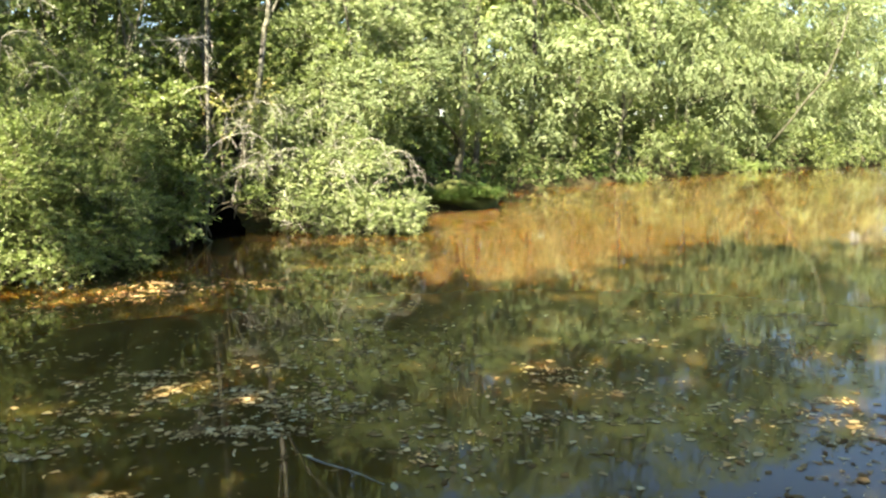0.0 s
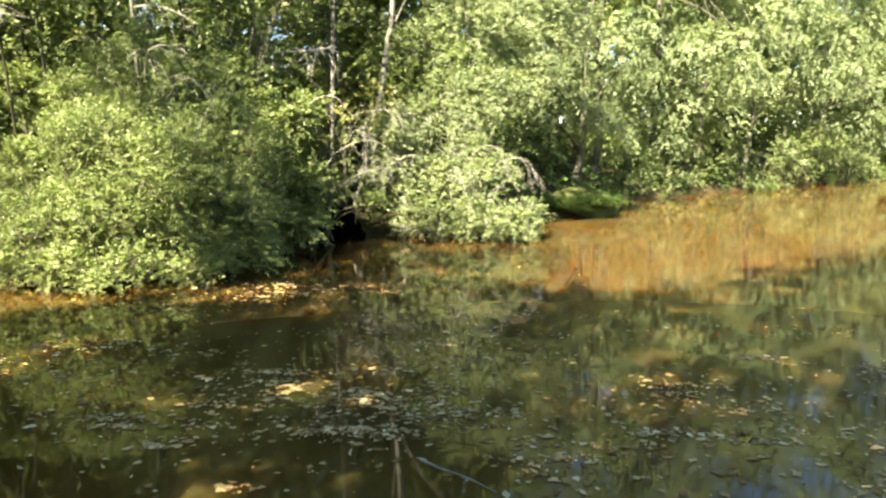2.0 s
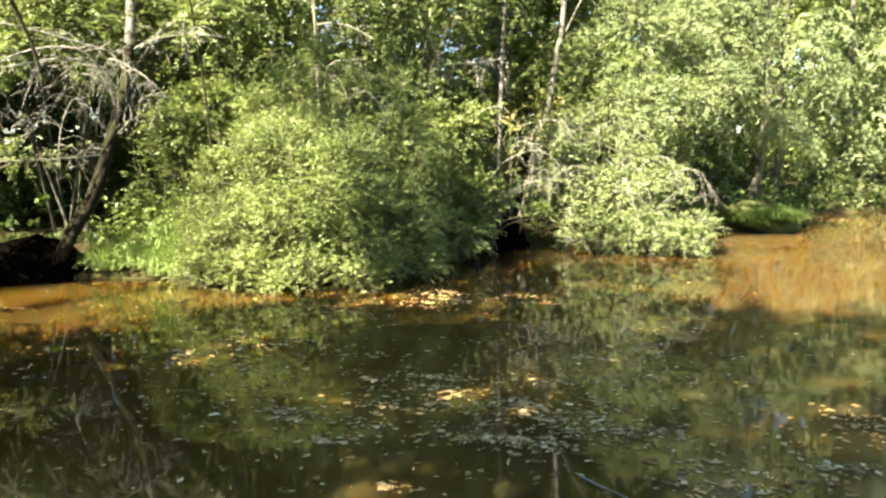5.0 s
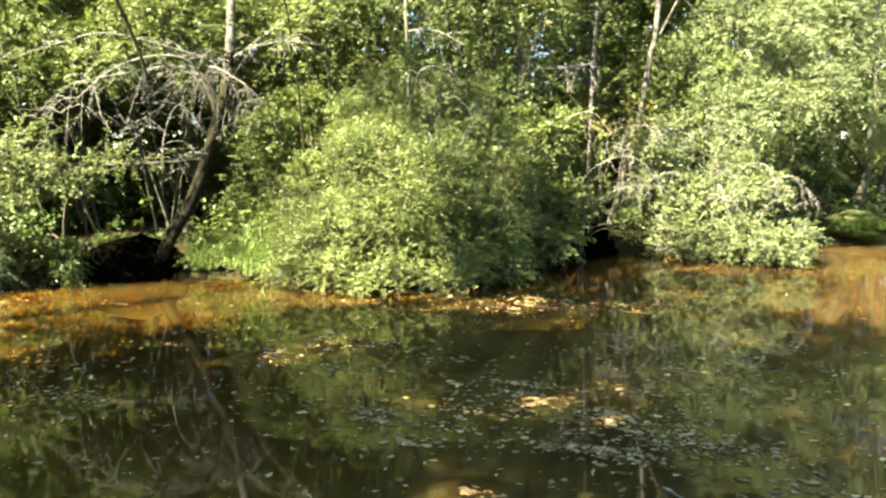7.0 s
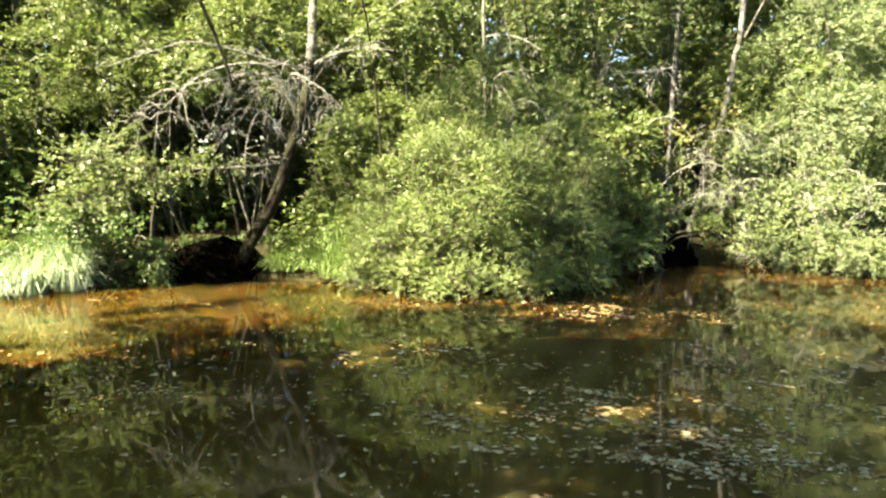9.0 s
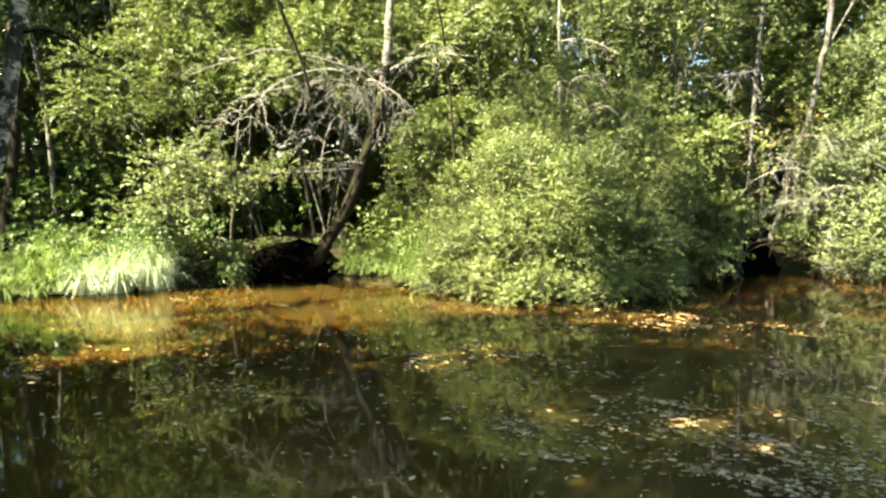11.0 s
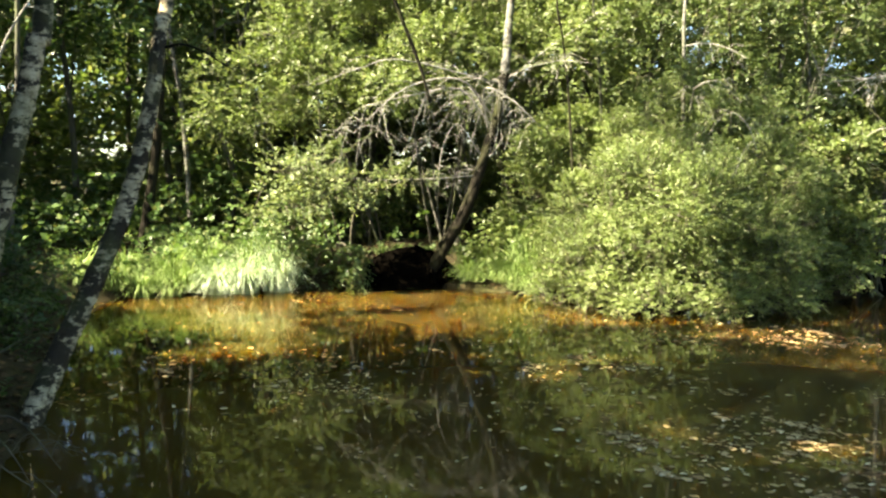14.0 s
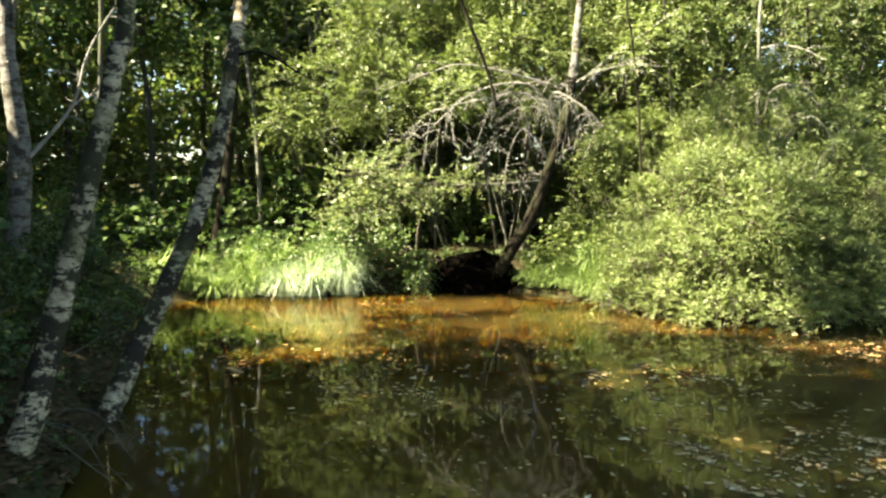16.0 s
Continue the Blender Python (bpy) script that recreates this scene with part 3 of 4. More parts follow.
tree("birch_tree", "white-barked birch standing further back on the bank", 33,
     [(-8.86, 1.75, 0.3), (-8.81, 1.86, 1.23), (-8.8, 1.89, 1.95), (-8.81, 1.83, 2.61), (-8.81, 1.82, 3.31), (-8.7, 1.9, 8.0)],
     0.13, 0.06, [(-8.9, 1.6, 7.4, 1.8, 1.8, 1.2), (-8.6, 2.0, 8.8, 1.7, 1.5, 1.2)], 110, 10, 0.45, 0.10, M_BIRCH, M_WHITEBARK, 5, limb_from=0.62, sides=12)

# ---------------------------------------------------------------- trees close behind the bushes
tree("birch_tree", "slim white birch rising behind the willow bushes", 41,
     [(-3.55, 13.3, 0.2), (-3.29, 13.3, 1.13), (-3.21, 13.32, 1.5), (-3.02, 13.36, 2.43), (-2.91, 13.39, 3.24), (-2.81, 13.41, 4.13), (-2.7, 13.7, 9.5)],
     0.065, 0.035, [(-2.8, 14.2, 6.8, 1.5, 1.3, 1.4), (-2.6, 14.0, 8.8, 1.5, 1.4, 1.4)], 700, 11, 0.42, 0.09, M_BIRCH, M_WHITEBARK, 5, limb_from=0.74)
tree("birch_tree", "thin pale birch stem among the alders", 42, [(-3.66, 12.25, 0.15), (-3.58, 12.29, 1.26), (-3.55, 12.3, 2.71), (-3.52, 12.31, 3.55), (-3.49, 12.31, 4.37), (-3.4, 12.4, 8.2)], 0.036, 0.02,
     [(-3.4, 12.7, 7.2, 1.1, 1.0, 1.1)], 260, 11, 0.42, 0.085, M_BIRCH, M_WHITEBARK, 3, limb_from=0.8)
tree("birch_tree", "thin pale birch stem rising out of the willow", 43, [(-5.2, 9.6, 0.3), (-5.24, 9.56, 1.53), (-5.27, 9.54, 2.44), (-5.29, 9.53, 3.25), (-5.29, 9.53, 4.05), (-5.2, 9.7, 7.8)], 0.03, 0.018,
     [(-5.2, 10.1, 6.8, 1.1, 1.0, 1.1)], 260, 11, 0.42, 0.085, M_BIRCH, M_WHITEBARK, 3, limb_from=0.8)
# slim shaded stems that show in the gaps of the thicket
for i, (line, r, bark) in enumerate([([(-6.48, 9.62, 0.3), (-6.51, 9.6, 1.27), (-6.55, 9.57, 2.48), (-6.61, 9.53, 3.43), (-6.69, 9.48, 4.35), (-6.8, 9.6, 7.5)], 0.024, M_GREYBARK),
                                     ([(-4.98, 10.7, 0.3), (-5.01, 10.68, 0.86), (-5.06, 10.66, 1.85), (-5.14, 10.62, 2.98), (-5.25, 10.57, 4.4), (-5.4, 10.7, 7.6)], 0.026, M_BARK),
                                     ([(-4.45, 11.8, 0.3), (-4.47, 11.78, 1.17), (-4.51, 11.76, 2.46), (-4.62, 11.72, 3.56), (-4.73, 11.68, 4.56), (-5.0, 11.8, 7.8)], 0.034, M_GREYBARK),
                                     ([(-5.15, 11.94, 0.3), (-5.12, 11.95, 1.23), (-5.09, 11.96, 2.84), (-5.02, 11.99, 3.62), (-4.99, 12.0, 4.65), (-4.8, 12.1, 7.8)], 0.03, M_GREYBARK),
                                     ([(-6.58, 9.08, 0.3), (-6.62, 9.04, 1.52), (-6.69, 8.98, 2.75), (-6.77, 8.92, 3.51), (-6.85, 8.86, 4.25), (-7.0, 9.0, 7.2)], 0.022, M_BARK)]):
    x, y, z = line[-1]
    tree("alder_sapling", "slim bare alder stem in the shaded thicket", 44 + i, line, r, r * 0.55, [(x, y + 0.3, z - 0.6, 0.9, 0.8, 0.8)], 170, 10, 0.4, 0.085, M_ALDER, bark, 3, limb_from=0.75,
         group="slim stems of the thicket")


for i, (line, r, bark) in enumerate([([(-13.28, 2.7, 0.3), (-13.28, 2.71, 1.7), (-13.27, 2.74, 3.3), (-13.2, 2.8, 9.0)], 0.05, M_WHITEBARK), ([(-11.75, 5.2, 0.3), (-11.6, 5.5, 3.0), (-11.5, 5.7, 9.0)], 0.09, M_BARK),
                                     ([(-11.6, 3.3, 0.3), (-11.5, 3.5, 3.0), (-11.4, 3.6, 8.5)], 0.045, M_GREYBARK), ([(-12.1, 6.2, 0.3), (-12.1, 6.1, 2.4), (-12.2, 5.9, 4.4), (-12.3, 5.8, 9.0)], 0.045, M_WHITEBARK)]):
    x, y, z = line[-1]
    tree("birch_tree", "slim birch stem standing in the shaded wood", 36 + i, line, r, r * 0.5, [(x, y, z - 0.8, 0.8, 0.8, 0.9)], 45, 10, 0.45, 0.10, M_SHADE, bark, 4, limb_from=0.65, group="slim stems of the wood")


def leafy_tree(seed, x, y, height, width, low, mat, bark, twigs, leaf, label, name="alder_tree", r=0.09, lobes=7, droop=0.45, twig=0.42, leaves=12, group="", gap=-0.3, size=1.2, shell=0.35, ratio=0.30, rough=0.4):
    """A broadleaf tree with lobes of foliage from its low point to its top."""
    rng = np.random.default_rng(seed)
    z0 = land_at(x, y) - 0.05
    trunk, px, py = [], x, y
    for s in np.linspace(0, 1, 6):
        trunk.append((px, py, z0 + s * height * 0.92))
        px, py = px + rng.normal() * 0.12, py + rng.normal() * 0.12
    blobs = []
    for i in range(lobes):
        s = (i + 0.3 + 0.4 * rng.random()) / lobes
        w = width * (0.55 + 0.45 * math.sin(math.pi * min(1, 0.25 + 0.75 * s)))
        a = rng.uniform(0, 6.28)
        blobs.append((x + math.cos(a) * w * 0.42, y + math.sin(a) * w * 0.42, low + s * (height - low), w * rng.uniform(0.5, 0.75),
                      w * rng.uniform(0.5, 0.75), (height - low) / lobes * rng.uniform(0.75, 1.15)))
    return tree(name, label, seed, trunk, r, r * 0.35, blobs, twigs, leaves, twig, leaf, mat, bark, 6, droop=droop, group=group, sides=8, limb_from=0.25, gap=gap, size=size, shell=shell, ratio=ratio, rough=rough, keep=10)


# tall leafy willows that close the gap between the bushes and the trees
for seed, foot, blobs, n, m in ((51, (-5.9, 10.7), [(-5.9, 10.4, 2.9, 1.0, 0.8, 0.8), (-5.4, 10.7, 3.9, 1.0, 0.8, 0.9), (-6.4, 10.5, 4.0, 0.9, 0.8, 0.9)], 850, M_THICKET),
                                (52, (-4.6, 11.3), [(-4.9, 10.9, 2.3, 0.75, 0.7, 0.6), (-4.2, 11.3, 3.8, 0.9, 0.8, 0.9), (-4.9, 11.2, 4.4, 0.9, 0.8, 0.8)], 800, M_THICKET),
                                (53, (-7.2, 10.0), [(-7.1, 9.7, 1.9, 0.8, 0.7, 0.8), (-7.0, 9.9, 3.2, 0.9, 0.7, 0.9), (-7.5, 10.0, 4.3, 1.0, 0.8, 0.9)], 2000, M_BUSH),
                                (54, (-9.0, 8.9), [(-8.8, 8.6, 3.4, 1.0, 0.8, 0.6), (-9.5, 8.0, 2.9, 0.9, 0.8, 0.6), (-9.0, 8.9, 4.3, 1.0, 0.8, 0.6)], 1500, M_BUSH),
                                (55, (-10.6, 7.4), [(-10.2, 7.0, 2.9, 1.0, 0.9, 0.6), (-11.0, 6.3, 2.6, 0.9, 0.9, 0.6), (-10.3, 7.2, 3.8, 0.8, 0.8, 0.5)], 1400, M_BUSH),
                                (57, (-8.3, 10.0), [(-8.2, 9.7, 3.5, 1.0, 0.8, 0.7), (-8.0, 9.8, 4.6, 1.1, 0.8, 0.8), (-9.2, 9.4, 4.9, 1.0, 0.8, 0.8)], 1800, M_BUSH),
                                (58, (-10.2, 8.7), [(-9.8, 8.6, 3.7, 1.0, 0.8, 0.6), (-10.4, 8.4, 4.7, 1.1, 0.9, 0.7), (-11.2, 7.8, 3.8, 1.0, 0.9, 0.8)], 1800, M_BUSH),
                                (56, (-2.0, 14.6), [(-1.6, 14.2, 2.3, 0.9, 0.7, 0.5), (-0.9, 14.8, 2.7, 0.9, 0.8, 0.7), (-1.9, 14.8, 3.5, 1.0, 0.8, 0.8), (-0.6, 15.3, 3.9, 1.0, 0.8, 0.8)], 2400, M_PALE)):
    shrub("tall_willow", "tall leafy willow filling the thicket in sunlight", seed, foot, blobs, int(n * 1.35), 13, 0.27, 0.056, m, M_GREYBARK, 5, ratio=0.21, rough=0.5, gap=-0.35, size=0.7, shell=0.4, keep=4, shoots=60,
          group="tall willows of the thicket")

# a thicket of alders and saplings behind the near bushes: (x, y, height, width, lowest leaves, kind)
THICKET = [(-5.0, 11.9, 6.0, 1.3, 0.8, 1), (-6.3, 10.6, 5.0, 1.4, 0.8, 1), (-4.3, 14.0, 5.2, 1.4, 1.4, 1), (-5.6, 12.6, 8.5, 2.0, 0.8, 1),
           (-7.0, 11.4, 8.0, 1.9, 0.6, 0), (-2.4, 15.8, 9.0, 2.0, 0.8, 0), (-4.4, 14.9, 9.5, 2.0, 0.6, 1), (-6.4, 14.0, 9.5, 2.0, 0.5, 0),
           (-8.0, 10.6, 8.0, 1.9, 1.2, 0), (-9.2, 9.4, 5.0, 1.5, 2.6, 0), (-11.2, 8.8, 5.6, 1.5, 2.2, 0), (-9.8, 11.3, 10.0, 2.2, 0.7, 1),
           (-11.8, 9.6, 9.5, 2.2, 1.0, 1), (-12.4, 7.0, 5.6, 1.5, 2.0, 1), (-7.2, 10.0, 4.2, 1.3, 0.7, 0), (-1.7, 14.9, 4.0, 1.3, 1.2, 0)]
for i, (x, y, h, w, low, k) in enumerate(THICKET):
    leafy_tree(100 + i, x, y, h, w, low, (M_BUSH, M_THICKET)[k], M_GREYBARK, int(300 * h * w / 3), 0.060,
               ("leafy young willow crowding the bank in sunlight", "tall green alder in the thicket behind the bank")[k],
               ("young_willow", "alder_tree")[k], 0.06, group="thicket behind the pond bank", ratio=0.25, rough=0.45, twig=0.3)

# the far bank: pale drooping trees in full sun
FAR_TREES = [
    ((0.3, 18.9), 7.5,
     [(-2.6, 17.0, 3.7, 1.1, 0.94, 0.8), (-1.6, 16.9, 2.9, 1.0, 0.85, 0.7), (-0.5, 17.2, 2.5, 0.9, 0.77, 0.65), (0.3, 17.6, 2.1, 0.8, 0.68, 0.6), (0.9, 17.9, 1.7, 0.55, 0.47, 0.5)],
     [(-0.6, 18.2, 3.8, 1.2, 1.02, 0.9), (1.0, 18.6, 3.2, 1.1, 0.94, 0.8), (-2.1, 16.7, 2.2, 0.6, 0.51, 0.4), (-1.0, 17.0, 1.8, 0.5, 0.42, 0.35), (0.0, 19.0, 5.8, 1.8, 1.5, 1.3)]),
    ((2.6, 25.2), 10.5,
     [(2.3, 23.4, 4.5, 1.5, 1.27, 1.1), (3.9, 23.7, 3.9, 1.4, 1.19, 1.0), (2.5, 23.1, 2.9, 1.1, 0.94, 0.8), (4.1, 23.7, 2.4, 1.1, 0.94, 0.8), (3.3, 23.4, 1.6, 0.8, 0.68, 0.6)],
     [(5.0, 24.5, 3.3, 1.0, 0.85, 0.8), (2.6, 25.4, 8.0, 2.4, 2.0, 1.6), (1.8, 24.6, 9.0, 2.0, 1.8, 1.2)]),
    ((6.4, 29.6), 12,
     [(6.2, 27.6, 5.0, 1.65, 1.4, 1.24), (7.8, 27.8, 4.3, 1.34, 1.14, 1.03), (8.4, 27.6, 3.4, 1.03, 0.88, 0.82), (7.2, 27.4, 3.4, 0.82, 0.7, 0.72), (6.1, 27.7, 3.4, 0.93, 0.79, 0.82)],
     [(6.4, 29.6, 8.4, 2.6, 2.2, 1.8), (6.0, 29.4, 11.4, 2.4, 2.0, 1.7)]),
    ((9.8, 33.0), 12,
     [(10.8, 31.4, 5.5, 1.6, 1.36, 1.39), (10.4, 30.9, 4.0, 1.18, 1.0, 1.07), (11.8, 31.6, 3.4, 1.39, 1.18, 1.07), (11.1, 31.3, 1.9, 1.18, 1.0, 0.96), (12.2, 31.4, 1.4, 0.96, 0.82, 0.86)],
     [(10.4, 31.3, 0.9, 0.64, 0.55, 0.64), (9.8, 33.2, 9.0, 2.6, 2.2, 2.0), (9.6, 33.0, 12, 2.4, 2.0, 1.8)]),
    ((13.6, 36.0), 12.5,
     [(14.4, 34.5, 5.6, 1.87, 1.59, 1.54), (15.0, 33.6, 3.9, 1.21, 1.03, 1.21), (14.4, 34.5, 3.1, 1.32, 1.12, 1.1), (15.3, 33.9, 2.0, 1.1, 0.94, 0.88), (15.8, 33.6, 1.1, 0.99, 0.84, 0.77)],
     [(14.5, 34.7, 1.0, 0.99, 0.84, 0.77), (13.6, 36.2, 9.4, 2.8, 2.4, 2.0), (13.2, 36.0, 12.4, 2.4, 2.2, 1.8)]),
    ((18.0, 39.0), 13,
     [(18.9, 37.1, 6.2, 1.94, 1.65, 1.71), (18.8, 36.5, 4.1, 1.6, 1.36, 1.25), (18.6, 37.2, 2.4, 1.37, 1.16, 1.14), (19.6, 36.7, 1.9, 1.6, 1.36, 1.14), (19.0, 37.0, 0.9, 1.14, 0.97, 0.8)],
     [(21.1, 37.8, 4.5, 2.05, 1.74, 1.82), (18.0, 39.2, 10, 3.0, 2.4, 2.2), (17.5, 39, 13, 2.6, 2.4, 1.9)]),
]


def lean_out(z):
    """Upper boughs reach over the water, lower ones stand back."""
    return max(-1.6, min(1.2, (z - 2.8) * 0.9))


for i, ((x, y), h, front, rest) in enumerate(FAR_TREES):
    z0 = land_at(x, y) - 0.05
    blobs = front + rest
    n = int(sum(q[3] * q[5] for q in blobs) * (245 if i else 300))
    blobs = [(q[0] + (0.5 * lean_out(q[2]) if i else 0), q[1] - (0.5 * lean_out(q[2]) if i else 0), q[2], q[3] * 1.06, q[4] * 1.0, q[5] * 1.0) for q in blobs]
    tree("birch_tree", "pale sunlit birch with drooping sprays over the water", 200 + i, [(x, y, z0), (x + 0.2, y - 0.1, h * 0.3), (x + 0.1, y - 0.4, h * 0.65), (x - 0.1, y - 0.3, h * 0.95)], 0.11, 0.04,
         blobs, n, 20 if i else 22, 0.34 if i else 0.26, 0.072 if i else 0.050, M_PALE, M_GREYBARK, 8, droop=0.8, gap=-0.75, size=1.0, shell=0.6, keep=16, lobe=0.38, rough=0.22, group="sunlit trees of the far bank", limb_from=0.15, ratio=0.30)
# a second rank of darker trees fills the bank behind them
for i, (x, y, h, w, low) in enumerate([(-1.6, 19.6, 8.5, 2.0, 1.2), (0.9, 22.6, 9.5, 2.2, 2.0), (4.6, 28.0, 11.0, 2.6, 2.0), (8.4, 32.4, 12.0, 2.8, 2.0), (12.2, 35.4, 12.5, 2.8, 2.0), (16.6, 38.6, 13.0, 3.0, 1.6),
                                       (21.4, 42.0, 13.5, 3.2, 1.2), (26.0, 45.5, 13.5, 3.2, 1.0)]):
    leafy_tree(220 + i, x, y, h, w, low, M_GREYWILLOW, M_GREYBARK, int(300 * h * w / 5), 0.10, "green birch in the second rank of the far bank", "birch_tree",
               0.1, lobes=11, droop=0.6, twig=0.45, leaves=12, group="second rank of the far bank", gap=-0.3, size=1.3, shell=0.45)
bank_rng = np.random.default_rng(301)
for i, s in enumerate(np.linspace(0, 1, 19)):
    along = 21 * s
    x, y = (1.9 + along + 0.2 * bank_rng.normal(), float(np.interp(1.9 + along, SHORE[25:32, 0], SHORE[25:32, 1])) + 0.55)
    w, h = (0.75 + 0.05 * along) * bank_rng.uniform(0.8, 1.2), (0.75 + 0.03 * along) * bank_rng.choice([0.6, 1.0, 1.5, 1.9])
    shrub("waterside_bush", "leafy bush overhanging the far waterline", 300 + i, (x, y), [(x, y - 0.2, h * 0.5, w, w * 0.7, h * 0.55), (x + w * 0.5, y + 0.4, h * 0.95, w * 0.8, w * 0.7, h * 0.6), (x - w * 0.5, y + 0.5, h * 1.1, w * 0.7, w * 0.7, h * 0.5)],
          430, 12, 0.3, 0.066, (M_THICKET, M_GREYWILLOW, M_BUSH)[i % 3], M_TWIG, 4, keep=6, gap=-0.3, lobe=0.45, group="bushes along the far waterline")

# woods further back, one tree built in three shapes and repeated
WOOD = []
for i in range(3):
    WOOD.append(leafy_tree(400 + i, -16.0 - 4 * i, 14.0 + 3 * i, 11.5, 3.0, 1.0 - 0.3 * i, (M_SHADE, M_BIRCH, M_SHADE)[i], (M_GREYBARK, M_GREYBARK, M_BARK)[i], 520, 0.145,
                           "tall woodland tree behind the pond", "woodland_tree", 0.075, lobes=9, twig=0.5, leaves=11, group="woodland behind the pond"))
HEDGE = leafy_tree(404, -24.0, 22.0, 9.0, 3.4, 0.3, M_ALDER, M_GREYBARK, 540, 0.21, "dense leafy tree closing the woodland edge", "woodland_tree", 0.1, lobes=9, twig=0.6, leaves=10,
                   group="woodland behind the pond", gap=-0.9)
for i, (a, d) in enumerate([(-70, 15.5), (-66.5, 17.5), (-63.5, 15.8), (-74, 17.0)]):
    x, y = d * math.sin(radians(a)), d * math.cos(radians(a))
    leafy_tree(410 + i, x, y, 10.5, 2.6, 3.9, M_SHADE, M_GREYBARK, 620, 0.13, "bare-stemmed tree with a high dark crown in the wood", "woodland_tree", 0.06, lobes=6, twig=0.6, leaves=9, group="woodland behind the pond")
wr = np.random.default_rng(77)
spots = []
for lo, hi, step, depths in ((-88, -46, 4.2, (16, 21)),):
    for a in np.arange(lo, hi, step):
        for d0 in depths:
            az, d = radians(a + wr.normal() * 1.3), max(15.6, d0 + wr.normal() * 1.2)
            if -71.4 < a < -66:
                continue
            spots.append((d * math.sin(az), d * math.cos(az)))
for x, y in spots:
    k = int(wr.integers(3))
    copy_thing(WOOD[k], pose(x, y, land_at(x, y) - 0.05, 0, 0, wr.uniform(0, 360)))
edge = [(-3.5, 20.5), (0.2, 24.2), (2.2, 27.4), (-2.0, 23.0), (5.0, 30.5)]
edge += [(6.2, 32.0), (8.6, 35.0), (4.0, 29.8), (10.8, 37.0), (-4.6, 18.0), (-2.6, 18.8), (-6.6, 17.4)]
edge += [(-11.0, 13.0), (-9.0, 14.5), (-13.5, 11.0), (-15.5, 9.0), (-16.5, 12.5), (-23.5, 7.0), (-24.0, 5.0)]
edge += [(d * math.sin(radians(a)), d * math.cos(radians(a))) for a, d in [(a, 27 + 3 * (k % 2)) for k, a in enumerate((-90, -86, -82.5, -79.5, -77, -74.5, -72, -65.3, -63, -60, -56.5))] + [(a, 20 + (a % 3)) for a in range(-50, 0, 4)]]
for s in np.linspace(0, 1, 13):
    edge.append((-1.0 + 31 * s, 25.5 + 27 * s + 1.5 * math.sin(9 * s)))
edge += [(0.5 + 31 * s, 32.0 + 27 * s) for s in np.linspace(0, 0.85, 12)]
edge += [(-33.0, 12.4)] + [(-3.0 + 32 * s, 35.0 + 28 * s) for s in np.linspace(0, 0.9, 14)]
for x, y in edge:
    big = 1.2 if y > 20 and x > -5 else 1.0
    near = x > -0.5 and float(shore_distance(np.array([[x, y]]))[0]) < 6.5
    if near or -3.0 < x < -0.5:
        x, y = x - 2.6, y + 2.6
    copy_thing(WOOD[1] if near else HEDGE, pose(x, y, land_at(x, y) - 0.05, 0, 0, wr.uniform(0, 360)) @ Matrix.Diagonal((1.15, 1.15, big, 1)))
# trees added round the left shoulder of the stand, beyond view, to shade the wood's floor
for i, (x, y) in enumerate([(-21.0, -3.0), (-23.0, 0.5), (-28.0, 3.5)]):
    copy_thing(WOOD[i % 3], pose(x, y, land_at(x, y) - 0.05, 0, 0, 50 * i))

# a row of trees on the near bank behind the stand, whose shade falls on the water: the sun's way over the ground is (ALONG), and ACROSS lies square to it
ALONG, ACROSS = np.array([-sx, -sy]) / math.hypot(sx, sy), np.array([-sy, sx]) / math.hypot(sx, sy)
RISE = math.tan(radians(SUN_EL))


def shade_tree(seed, u, v, top, width, twigs, leaf, low=1.0):
    """An alder with a dense crown of even width from its low point to its top."""
    x, y = ACROSS * u + ALONG * v
    rng = np.random.default_rng(seed)
    step = 0.95 * width
    blobs = [(x + rng.normal() * 0.1 * width, y + rng.normal() * 0.3, z, width * 0.95, width, width * 0.85) for z in np.arange(top - 0.9 * width, low, -step)]
    return tree("alder_tree", "tall dense alder on the near bank, out of view, placed to cast shade", seed, [(x, y, land_at(x, y) - 0.05), (x + 0.1, y, top * 0.5), (x, y, top * 0.93)], 0.13, 0.04, blobs,
                twigs, 9, 0.36, leaf, M_SHADE, M_BARK, 6, gap=-3.0, group="trees of the near bank", lobe=0.5)


shade_tree(540, -6.55, -5.0, 9.7, 0.55, 1000, 0.14)
for i, u in enumerate(np.arange(-5.7, 16.5, 0.66)):
    reach = float(np.interp(u, (-6.4, -5.8, -5.2, -4.3, -2.4, -1.5, -0.8, -0.3, 0.9, 2.0, 10.0), (5.6, 6.2, 8.0, 9.1, 8.8, 8.95, 10.4, 12.6, 13.3, 12.8, 13.2)))
    v = (-6.2, -8.4)[i % 2]
    shade_tree(580 + i, u, v, RISE * (reach - v), 1.0, 640, 0.165)
# Further unseen trees, added only to shade the floor of the wood.
for i, (u, top) in enumerate([(-12.1, 5.6), (-13.2, 6.0), (-14.5, 6.6), (-16.0, 7.2), (-17.8, 7.6), (-19.8, 7.6)]):
    shade_tree(570 + i, u, -6.0, top, 0.9, 420, 0.26)
